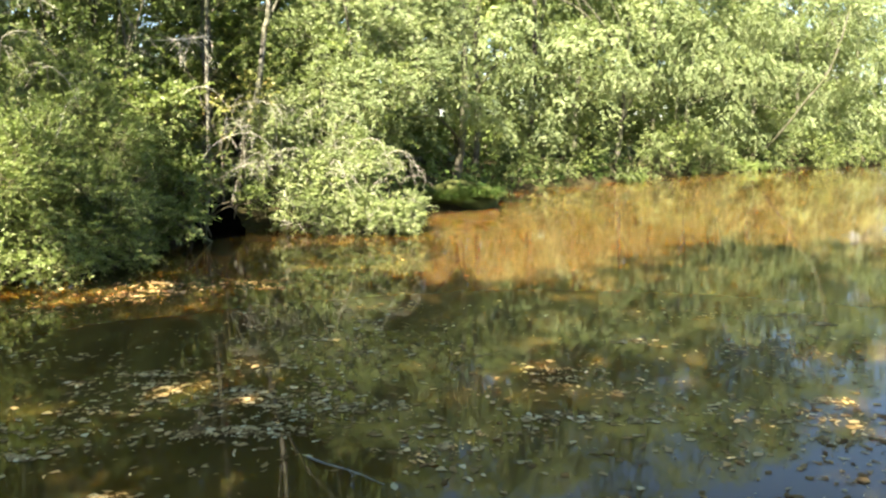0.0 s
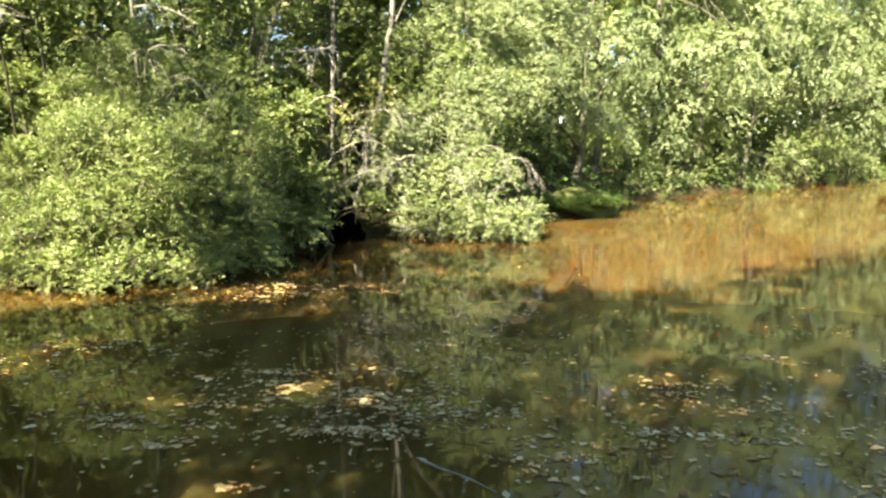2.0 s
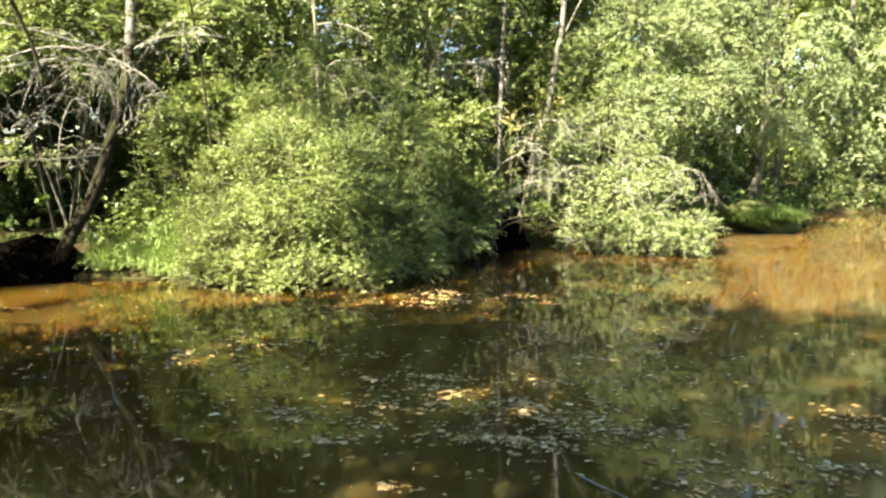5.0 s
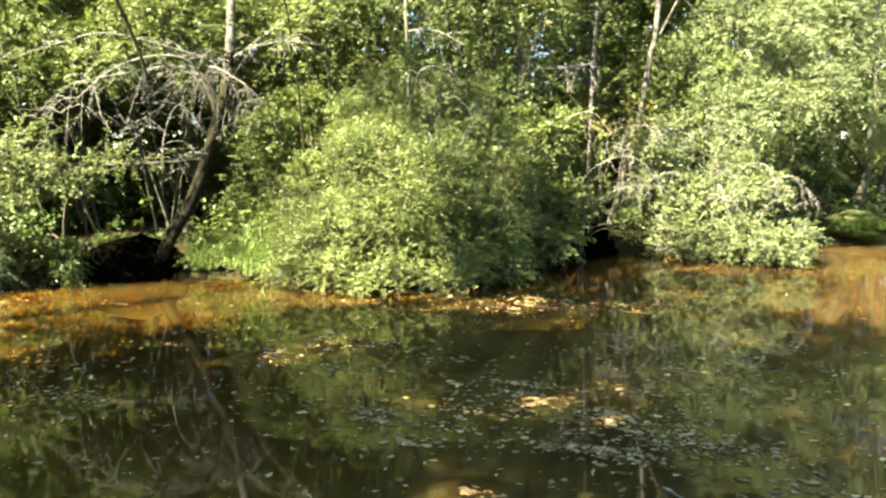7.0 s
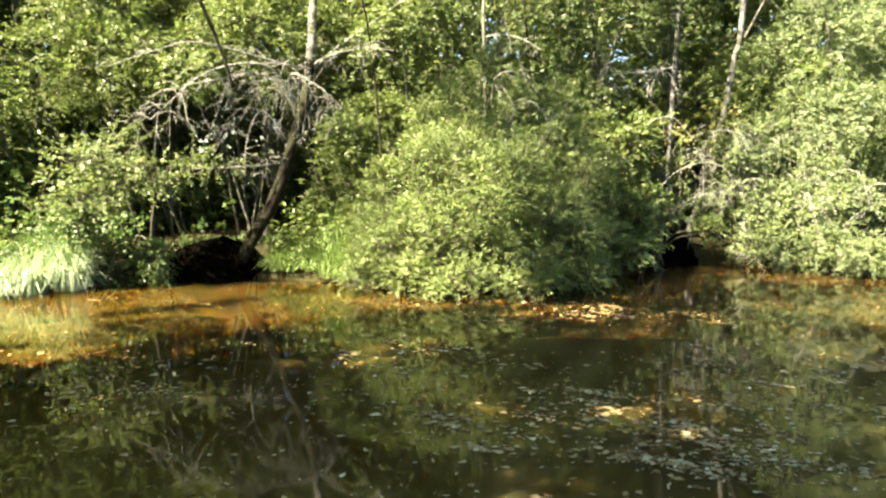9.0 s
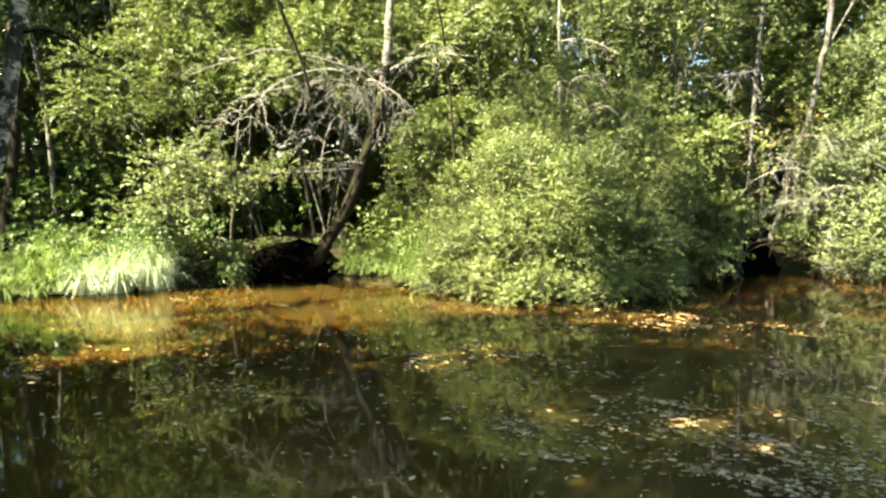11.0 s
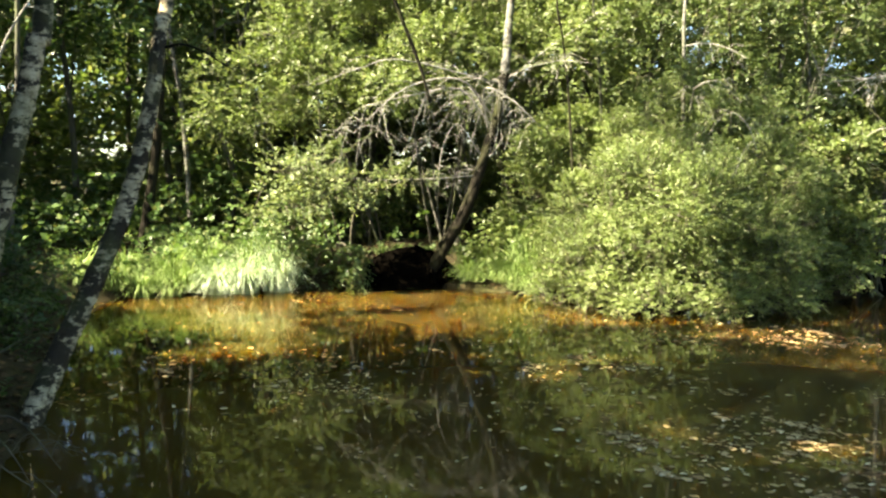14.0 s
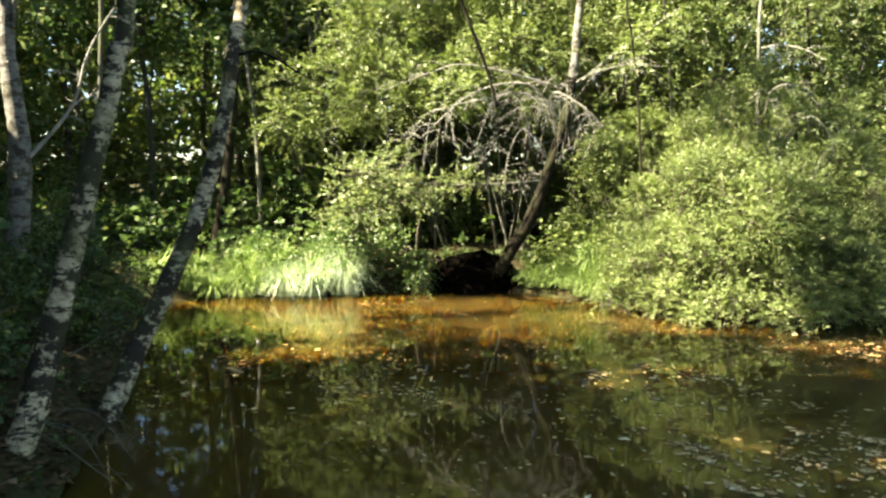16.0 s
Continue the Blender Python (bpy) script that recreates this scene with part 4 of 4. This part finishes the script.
# lower growth in front of them, out of view, added to shade the near bank
for i, (x, y, h, w) in enumerate([(-9.6, -1.8, 5.2, 1.4), (-10.7, -1.4, 5.1, 1.3), (-7.4, -1.8, 3.6, 1.4), (-12.4, -1.8, 5.0, 1.6), (-5.2, -2.4, 5.4, 1.6), (-6.9, -3.9, 7.6, 1.6), (-3.2, -2.2, 6.2, 1.7), (-0.8, -2.6, 6.6, 1.8),
                                  (-14.8, -1.6, 6.6, 1.4), (-17.2, -1.6, 8.0, 1.8), (1.8, -2.8, 6.6, 1.8)]):
    leafy_tree(518 + i, x, y, h, w, 1.0, M_SHADE, M_BARK, 480, 0.26, "leafy alder on the near bank, out of view, added for shade", "alder_tree", 0.09, lobes=7, twig=0.5, leaves=9, group="trees of the near bank", gap=-1.0)

# ---------------------------------------------------------------- bank plants
TUSSOCKS = [(-9.50, 5.62, 0.62, 0.55, 2), (-9.68, 5.30, 0.55, 0.50, 2), (-9.92, 4.80, 0.60, 0.48, 0), (-10.1, 4.45, 0.62, 0.48, 0), (-10.3, 4.15, 0.52, 0.45, 0), (-9.32, 6.02, 0.84, 0.52, 2),
            (-10.2, 4.9, 0.7, 0.5, 1), (-10.1, 5.4, 0.8, 0.5, 1), (-10.4, 3.8, 0.75, 0.5, 0), (-7.1, 8.7, 0.75, 0.45, 0), (-7.4, 9.1, 0.8, 0.5, 1),
            (-6.9, 9.3, 0.9, 0.5, 1), (-6.6, 8.85, 0.6, 0.45, 0), (-9.75, 5.95, 0.85, 0.5, 1), (-10.6, 5.2, 0.8, 0.5, 0), (-10.7, 4.5, 0.7, 0.5, 0), (-11.0, 5.6, 0.8, 0.5, 0), (-7.55, 8.5, 0.4, 0.35, 0), (-7.35, 8.4, 0.35, 0.35, 0), (-7.05, 8.4, 0.45, 0.4, 1), (-6.8, 8.45, 0.4, 0.4, 0), (-7.65, 8.25, 0.22, 0.3, 0), (-7.35, 8.8, 0.9, 0.4, 1), (-7.15, 9.2, 1.0, 0.45, 1), (-7.5, 9.4, 1.0, 0.45, 1), (-9.9, 5.0, 0.72, 0.5, 1)]
slope = np.random.default_rng(61)
for i in range(22):
    w = slope.random()
    TUSSOCKS.append((-7.95 + 1.35 * w + slope.normal() * 0.06, 8.05 + 0.5 * w + slope.random() * 0.75, slope.uniform(0.22, 0.45), slope.uniform(0.3, 0.45), int(slope.integers(2))))
for i, (x, y, h, s, k) in enumerate(TUSSOCKS):
    h = h * 0.72 if x < -9 and k < 2 else h
    tussock(("green sedge tussock arching over the bank", "bright pale grass tussock in full sun", "large whitish sedge tussock hanging to the water")[k], 600 + i, x, y, h, s,
            (260, 340, 680)[k], (M_GRASS, M_GRASS, M_SEDGE)[k])
undergrowth("herbs", "green herbs and brambles along the sunlit bank", 70, [(-9.35, 6.5, 0.25), (-9.8, 6.4, 0.5), (-10.4, 5.6, 0.5)], 520, 10, 0.06, M_HERB, 0.55, 0.25)
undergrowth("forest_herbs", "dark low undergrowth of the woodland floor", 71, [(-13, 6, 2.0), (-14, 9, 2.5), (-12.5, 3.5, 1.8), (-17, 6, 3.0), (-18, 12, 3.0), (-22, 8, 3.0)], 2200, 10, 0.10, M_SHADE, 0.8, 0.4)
# Shade-coloured leaves darken the foot of the far bank.
undergrowth("far_bank_herbs", "herbs along the foot of the far bank, coloured for shade", 74, [(1.8, 22.2, 0.5), (3.0, 23.8, 0.5), (4.5, 25.2, 0.5), (6.0, 26.6, 0.6), (9.2, 30.2, 0.6), (11.2, 31.8, 0.7), (13.2, 33.2, 0.7),
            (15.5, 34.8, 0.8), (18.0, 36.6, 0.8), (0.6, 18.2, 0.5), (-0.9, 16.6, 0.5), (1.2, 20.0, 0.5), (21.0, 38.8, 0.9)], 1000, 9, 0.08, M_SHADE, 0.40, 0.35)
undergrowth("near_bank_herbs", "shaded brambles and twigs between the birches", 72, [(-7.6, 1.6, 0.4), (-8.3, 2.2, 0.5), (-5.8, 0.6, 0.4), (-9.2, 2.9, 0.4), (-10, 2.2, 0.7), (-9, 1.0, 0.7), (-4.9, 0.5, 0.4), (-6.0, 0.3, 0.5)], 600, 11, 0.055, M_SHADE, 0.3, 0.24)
undergrowth("bank_grass_leaves", "green growth on the bank between willow and tree", 73, [(-7.2, 8.9, 0.4), (-6.8, 9.6, 0.5), (-7.6, 8.5, 0.25)], 600, 10, 0.05, M_BUSH, 0.7, 0.3)


# ---------------------------------------------------------------- the root hollow, ledge and dead wood
def mound(name, label, seed, x, y, rx, ry, h, turn, mat, category, roots=0):
    """A lumpy mound of roots and soil with an uneven top, also for shaded hollows; roots reach down to the water."""
    rng = np.random.default_rng(seed)
    bm = bmesh.new()
    bmesh.ops.create_icosphere(bm, subdivisions=4, radius=1.0)
    c = np.array([v.co[:] for v in bm.verts])
    lump = 1 + 0.13 * wave(rng, c, 0.5) + 0.06 * wave(rng, c, 0.2)
    c = c * lump[:, None] * np.array([rx, ry, h])
    ca, sa = math.cos(radians(turn)), math.sin(radians(turn))
    c = np.column_stack([c[:, 0] * ca - c[:, 1] * sa, c[:, 0] * sa + c[:, 1] * ca, c[:, 2]])
    for v, q in zip(bm.verts, c):
        v.co = q
    me = bpy.data.meshes.new("soil")
    bm.to_mesh(me)
    bm.free()
    me.materials.append(mat)
    root = new(name)
    root.location = (x, y, 0.0)
    tagged(root, label, category)
    part("soil", me, root, smooth=True)
    for i in range(roots):
        s = rng.uniform(-0.95, 0.95)
        a = np.array([s * rx * ca, s * rx * sa, h * rng.uniform(0.7, 0.95)])
        front = np.array([sa, -ca, 0]) * ry * rng.uniform(1.0, 1.3)
        e = a + front + np.array([rng.normal() * 0.08, rng.normal() * 0.08, 0])
        e[2] = -0.08
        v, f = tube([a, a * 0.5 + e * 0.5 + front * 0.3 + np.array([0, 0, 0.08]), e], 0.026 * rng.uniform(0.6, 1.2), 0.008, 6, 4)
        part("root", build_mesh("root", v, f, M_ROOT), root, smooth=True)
    return root


# This mound is coloured black to give the hollow its shade.
mound("shaded_root_mound", "undercut mound of roots beneath the leaning tree, blackened for shade", 81, -8.44, 7.72, 0.70, 0.32, 0.5, 52, M_ROOT, "root mound", 7)
for i in range(6):
    tussock("short sedge growing above the root hollow", 680 + i, -8.95 + 0.17 * i, 7.55 + 0.17 * i, 0.2, 0.2, 80, M_HERB).location.z = 0.42
# A black mound stands where the bush has only a shaded hollow.
mound("shaded_root_mound", "black mound filling the shaded hollow under the alder bush", 82, -3.7, 12.6, 0.6, 0.3, 0.5, 60, M_ROOT, "root mound", 0)
mound("grassy_ledge", "mossy bank ledge jutting over the dark water", 83, 0.25, 17.3, 0.95, 0.5, 0.5, 5, M_MOSS, "bank", 0)
# The ledge sedge takes the shaded leaf colour, as boughs hang above it.
for i, (x, y) in enumerate([(-0.5, 16.9), (-0.1, 16.8), (0.3, 16.75), (0.7, 16.8), (1.0, 17.0), (0.0, 17.1), (0.5, 17.1)]):
    tussock("green sedge hanging over the ledge", 640 + i, x, y - 0.18, 0.26, 0.5, 320, M_SHADE, 0.008).location.z = 0.30 - 0.06 * (i % 3)
for i, (x, y) in enumerate([(6.1, 25.9), (6.5, 26.2), (12.0, 31.9), (12.5, 32.2), (13.0, 32.5), (9.4, 29.9)]):
    tussock("yellowed grass tuft at the far waterline", 660 + i, x, y, 0.42, 0.45, 90, M_GRASS, 0.012, "grass tufts of the far bank")

# bare grey branches round the leaning tree
DEAD = [([(-7.66, 8.5, 2.45), (-7.75, 7.95, 2.9), (-8.1, 7.25, 2.75), (-8.5, 6.7, 2.15)], 0.018, 34, 0.55, 0.7),
        ([(-7.64, 8.45, 2.3), (-7.6, 7.8, 2.75), (-7.9, 7.2, 2.65), (-8.3, 6.7, 2.5)], 0.014, 26, 0.5, 0.8),
        ([(-7.62, 8.4, 2.2), (-7.35, 8.0, 2.75), (-6.95, 8.1, 2.6), (-6.7, 8.4, 2.25)], 0.016, 30, 0.5, 0.8),
        ([(-7.68, 8.3, 1.9), (-7.75, 7.9, 2.3), (-7.9, 7.75, 1.9), (-7.95, 7.75, 1.3)], 0.012, 22, 0.45, 0.9),
        ([(-7.7, 8.75, 2.9), (-8.13, 7.26, 3.13), (-8.49, 6.83, 3.02), (-8.86, 6.35, 2.78)], 0.014, 12, 0.4, 0.25),
        ([(-7.7, 8.75, 2.85), (-7.3, 8.9, 3.2), (-6.8, 9.1, 3.55), (-6.3, 9.3, 3.9)], 0.015, 14, 0.45, 0.2),
        ([(-7.7, 8.8, 2.95), (-7.2, 8.6, 3.05), (-6.7, 8.8, 3.15), (-6.3, 9.0, 3.1)], 0.012, 16, 0.4, 0.5),
        ([(-7.7, 8.2, 1.6), (-7.77, 7.6, 1.56), (-8.48, 6.84, 1.54), (-9.11, 5.98, 1.72)], 0.011, 10, 0.3, 0.1)]
for i, (line, r, kids, kl, hang) in enumerate(DEAD):
    bare_branch("dead_branch", "bare grey branch with drooping dead twigs", 700 + i, line, r * 0.85, int(kids * 0.75), kl * 1.15, hang * (0.6 + 0.25 * (i % 3)), sub=3)
bare_branch("dead_branch", "bleached dead branch on a thin birch stem", 720, [(-3.53, 12.31, 3.06), (-3.7, 12.24, 3.03), (-4.03, 12.14, 2.99), (-4.4, 12.0, 2.97)], 0.019, 18, 0.5, 0.6, M_BLEACHED)
bare_branch("dead_branch", "pale dead branch in the sunlit thicket", 721, [(-5.29, 9.53, 3.28), (-5.07, 9.65, 3.31), (-4.84, 9.76, 3.25), (-4.6, 9.88, 3.1)], 0.013, 9, 0.36, 0.3)
bare_branch("dead_branch", "pale dead branch in the sunlit thicket", 722, [(-4.6, 11.72, 3.5), (-4.49, 11.77, 3.22), (-4.41, 11.79, 2.96), (-4.43, 11.78, 2.71)], 0.014, 12, 0.45, 0.5)
bare_branch("dead_branch", "pale dead branch in the sunlit thicket", 723, [(-5.09, 11.96, 2.9), (-5.3, 11.7, 3.05), (-5.5, 11.5, 3.3), (-5.75, 11.4, 3.5)], 0.013, 10, 0.42, 0.4)
for i, line in enumerate([[(-1.2, 13.5, 0.5), (-0.9, 13.0, 1.25), (-0.55, 12.8, 1.3), (-0.35, 12.75, 0.9)], [(-1.6, 13.5, 0.5), (-1.4, 12.9, 1.4), (-1.0, 12.6, 1.5), (-0.8, 12.55, 1.0)],
                          [(-2.3, 13.5, 0.4), (-2.2, 12.7, 1.3), (-2.5, 12.4, 1.35), (-2.8, 12.3, 1.1)], [(-2.0, 13.5, 0.4), (-1.7, 12.6, 1.2), (-1.5, 12.4, 0.9), (-1.4, 12.4, 0.5)],
                          [(-3.2, 13.0, 0.6), (-3.1, 12.4, 1.7), (-3.3, 12.0, 1.8), (-3.6, 11.8, 1.5)], [(-2.9, 13.0, 0.6), (-2.8, 12.4, 1.3), (-3.0, 12.1, 1.2), (-3.3, 11.9, 0.9)],
                          [(-2.7, 13.1, 0.8), (-2.5, 12.5, 1.9), (-2.8, 12.2, 2.1), (-3.2, 12.0, 2.0)]]):
    bare_branch("dead_branch", "arching grey twigs of the willow bush", 730 + i, line, 0.0065, 12, 0.36, 0.6)
for i, (line, kids) in enumerate([([(-4.75, 8.75, 2.35), (-4.5, 8.4, 2.62), (-4.2, 8.35, 2.66), (-3.95, 8.45, 2.4)], 9), ([(-4.5, 9.3, 2.2), (-4.2, 8.7, 2.35), (-3.95, 8.55, 2.2), (-3.8, 8.5, 1.9)], 8),
                                 ([(-3.65, 11.5, 0.9), (-3.26, 11.45, 1.46), (-2.71, 11.59, 1.62), (-2.25, 11.75, 1.13)], 9), ([(-3.4, 11.5, 0.8), (-2.94, 11.43, 1.14), (-2.39, 11.56, 1.22), (-1.95, 11.75, 0.9)], 9),
                                 ([(-3.9, 11.4, 1.5), (-3.6, 11.1, 2.1), (-3.2, 11.1, 2.25), (-2.9, 11.2, 1.9)], 8)]):
    bare_branch("dead_branch", "pale dead twigs arching out of the bush", 770 + i, line, 0.007, kids, 0.34, 0.45)
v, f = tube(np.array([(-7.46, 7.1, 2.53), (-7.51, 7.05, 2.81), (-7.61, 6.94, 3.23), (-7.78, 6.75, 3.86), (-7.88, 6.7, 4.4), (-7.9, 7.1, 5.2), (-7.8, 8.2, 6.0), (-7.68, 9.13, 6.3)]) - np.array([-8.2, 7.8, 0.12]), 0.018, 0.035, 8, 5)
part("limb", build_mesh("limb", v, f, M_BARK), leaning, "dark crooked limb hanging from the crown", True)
tree("leaning_tree", "slim grey trunk leaning out of the far bank foliage", 84, [(12.6, 32.9, 0.3), (13.3, 31.9, 1.5), (13.9, 31.2, 2.7), (14.4, 30.9, 3.5), (14.8, 30.8, 4.5), (15.2, 30.8, 6.2)],
     0.035, 0.025, [(15.2, 31.6, 6.2, 1.2, 1.2, 1.2)], 300, 11, 0.5, 0.11, M_PALE, M_GREYBARK, 3, limb_from=0.85)
bare_branch("birch_branch", "pale bare branch springing from the white birch", 740, [(-8.8, 1.9, 1.73), (-8.71, 2.07, 1.93), (-8.59, 2.34, 2.33), (-8.46, 2.43, 2.74), (-8.38, 2.52, 2.99), (-8.28, 2.66, 3.26)], 0.026, 5, 0.4, 0.1)
bare_branch("birch_branch", "thin dark branch reaching out from the leaning birch", 741, [(-5.66, 2.69, 2.54), (-5.54, 2.79, 2.57), (-5.37, 2.88, 2.51), (-5.22, 2.96, 2.41), (-5.13, 3.02, 2.36)], 0.012, 5, 0.3, 0.2, M_BARK)
for i, (a, c, e) in enumerate([((-4.75, 0.75, 0.22), (-4.5, 1.0, 0.3), (-4.15, 1.25, 0.1)), ((-4.95, 0.95, 0.25), (-4.6, 1.2, 0.26), (-4.3, 1.3, 0.04)), ((-5.2, 1.2, 0.2), (-4.9, 1.4, 0.24), (-4.5, 1.5, 0.03)),
                               ((-6.1, 1.5, 0.3), (-6.0, 1.9, 0.5), (-5.9, 2.2, 0.4)), ((-7.9, 2.0, 0.3), (-7.6, 2.4, 0.7), (-7.6, 2.7, 0.45))]):
    bare_branch("fallen_branch", "fallen twigs on the shaded near bank", 750 + i, [a, c, e], 0.008, 6, 0.28, 0.3, M_TWIG)
shrub("bank_fern", "low ferny plants hanging over the bank beside the root hollow", 16, (-9.3, 6.6), [(-9.11, 5.98, 0.84, 0.36, 0.28, 0.15), (-8.89, 6.48, 0.52, 0.32, 0.26, 0.23), (-8.78, 6.8, 0.36, 0.2, 0.18, 0.17)],
      420, 12, 0.26, 0.05, M_HERB, M_TWIG, 3, gap=-0.8, droop=0.6)
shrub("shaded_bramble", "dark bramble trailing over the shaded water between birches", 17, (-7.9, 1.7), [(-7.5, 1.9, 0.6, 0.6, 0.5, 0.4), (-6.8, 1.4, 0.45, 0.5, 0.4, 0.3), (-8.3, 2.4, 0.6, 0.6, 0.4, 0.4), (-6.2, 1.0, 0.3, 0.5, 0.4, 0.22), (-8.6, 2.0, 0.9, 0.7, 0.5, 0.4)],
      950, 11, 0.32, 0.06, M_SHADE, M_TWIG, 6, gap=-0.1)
shrub("yellowing_shrub", "shrub with yellowing early-autumn leaves", 15, (-3.5, 12.9), [(-3.6, 12.4, 1.95, 0.5, 0.4, 0.35), (-3.1, 12.6, 2.2, 0.45, 0.4, 0.25)], 70, 11, 0.3, 0.055, M_YELLOW, M_TWIG, 4)


# ---------------------------------------------------------------- leaves afloat
def floating_leaves(name, label, seed, n, centre, spread, size, turn):
    rng = np.random.default_rng(seed)
    mats, per = max(5, n // 44), 64
    xy = rng.normal(size=(mats * 4, 2)) * np.array(spread)
    ca, sa = math.cos(radians(turn)), math.sin(radians(turn))
    xy = np.column_stack([xy[:, 0] * ca - xy[:, 1] * sa, xy[:, 0] * sa + xy[:, 1] * ca]) + np.array(centre)
    field = wave(np.random.default_rng(9), np.column_stack([xy, np.zeros(len(xy))]), 0.45)
    xy = xy[field + rng.normal(size=len(xy)) * 0.5 > 0.3][:mats]
    # matted drifts of a few leaves each, and single ones between them
    loose = rng.normal(size=(n // 4, 2)) * np.array(spread) @ np.array([[ca, sa], [-sa, ca]]) + np.array(centre)
    drift = np.repeat(xy, per, 0) + rng.normal(size=(len(xy) * per, 2)) * np.repeat(rng.uniform(0.02, 0.2, len(xy)) ** 1.0, per)[:, None] * np.array([1.9, 0.7])
    drift = drift[rng.random(len(drift)) < np.repeat(rng.uniform(0.15, 1.0, len(xy)), per)]
    xy = np.vstack([drift, loose])
    xy = xy[(shore_distance(xy) < -0.05) & (xy[:, 1] > 1.2)]
    # the current keeps the corner under the leaning tree clearer
    thin = (xy[:, 0] < -4.3) & (xy[:, 1] > 4.8) & (rng.random(len(xy)) < 0.7) & (size > 0.025)
    xy = xy[~thin]
    m = len(xy)
    a = rng.uniform(0, 6.28, m)
    d = np.stack([np.cos(a), np.sin(a)], 1)
    s = np.stack([-np.sin(a), np.cos(a)], 1)
    L = size * np.exp(np.minimum(rng.normal(size=m) * 0.45, 0.6))
    W = L * rng.uniform(0.10, 0.36, m)
    curl = rng.uniform(0.0, 0.05, m) * L
    cols = []
    for u, w, c in ((0, 0, 0.2), (0.25, 0.85, 0.7), (0.6, 0.95, 1.0), (1.0, 0, 0.3), (0.6, -0.95, 1.0), (0.25, -0.85, 0.7)):
        q = xy + d * (L * (u - 0.5 + rng.normal(size=m) * 0.12))[:, None] + s * (W * (w + rng.normal(size=m) * 0.45))[:, None]
        cols.append(np.column_stack([q, 0.004 + curl * c * abs(w)]))
    v = np.stack(cols, 1).reshape(-1, 3)
    base = np.arange(m)[:, None] * 6
    f = np.vstack([base + np.array([0, 5, 4, 3]), base + np.array([0, 3, 2, 1])])
    return tagged(part(name, build_mesh(name, v, f, M_FLOAT)), label, "fallen leaves", kind="stuff")


floating_leaves("floating_leaves", "fallen yellow-brown leaves drifting on the dark water", 801, 3500, (-1.8, 4.85), (2.8, 1.0), 0.038, 12)
floating_leaves("floating_leaves", "pale fallen leaves gathered along the willow bush", 802, 700, (-3.0, 8.1), (1.6, 0.4), 0.040, 28)
floating_leaves("floating_leaves", "fallen leaves floating in the sunlit shallows", 803, 150, (-7.0, 6.6), (1.3, 0.9), 0.021, 40)
floating_leaves("floating_leaves", "scattered leaves on the open pond", 804, 2100, (0.8, 4.6), (2.2, 0.9), 0.039, -5)
floating_leaves("floating_leaves", "scattered leaves in the shade of the birches", 805, 420, (-5.0, 4.0), (1.4, 1.0), 0.028, 40)
FLOAT_MESHES = []
for i in range(64):
    fr = random.Random(900 + i)
    x, y = fr.gauss(-1.8, 2.6), fr.gauss(4.6, 0.8)
    if y < 1.6 or shore_distance(np.array([[x, y]]))[0] > -0.2:
        continue
    if i % 4 == 0 or not FLOAT_MESHES:
        bm = bmesh.new()
        ring = []
        for k in range(13):
            a = k / 13 * 6.283
            q = (0.72 if k == 0 else 0.5 if k % 2 else 0.38) * (1 + fr.uniform(-0.25, 0.2))
            ring.append(bm.verts.new((q * math.cos(a), q * 0.62 * math.sin(a), fr.uniform(0.0, 0.05) * abs(math.sin(a)))))
        mid = bm.verts.new((0, 0, 0))
        for k in range(13):
            bm.faces.new((mid, ring[k], ring[(k + 1) % 13]))
        me = bpy.data.meshes.new("floating_leaf")
        bm.to_mesh(me)
        bm.free()
        me.materials.append(M_FLOAT)
        FLOAT_MESHES.append(me)
    ob = part("floating_leaf", fr.choice(FLOAT_MESHES))
    s = fr.uniform(0.04, 0.07)
    ob.matrix_world = pose(x, y, 0.003, 0, 0, fr.uniform(0, 360)) @ Matrix.Diagonal((s, s, s, 1))
    tagged(ob, "broad yellow-brown leaf lying on the dark water", "leaf", "broad leaves afloat")



bare_branch("floating_twig", "thin pale twig floating on the dark water", 760, [(-0.71, 3.96, 0.006), (-0.6, 3.86, 0.012), (-0.45, 3.77, 0.01), (-0.28, 3.63, 0.005)], 0.006, 2, 0.08, 0.0, M_BLEACHED, "twig", 0)


def leaf_litter(seed, n, spots, size):
    """Brown fallen leaves on the ground of the bank."""
    rng = np.random.default_rng(seed)
    s = np.array(spots, float)
    k = rng.integers(len(s), size=n)
    xy = s[k, :2] + rng.normal(size=(n, 2)) * s[k, 2:3]
    z = land(xy)
    xy, z = xy[z > 0.0], z[z > 0.0]
    m = len(xy)
    p = np.column_stack([xy, z + 0.008])
    v, f = leaf_faces(p, rng.normal(size=(m, 3)) * np.array([1, 1, 0.2]), np.array([0, 0, 1.0]) + rng.normal(size=(m, 3)) * 0.25, size * rng.uniform(0.6, 1.3, m), size * rng.uniform(0.25, 0.45, m))
    return tagged(part("leaf_litter", build_mesh("leaf_litter", v, f, M_LITTER)), "brown leaf litter on the shaded bank", "leaf litter", kind="stuff")


leaf_litter(811, 4200, [(-5.0, 0.7, 0.6), (-6.0, 1.0, 0.6), (-7.2, 1.6, 0.6), (-8.4, 2.2, 0.6), (-7.5, 8.7, 0.5), (-9.6, 7.6, 0.8), (-4.2, 0.5, 0.5)], 0.07)
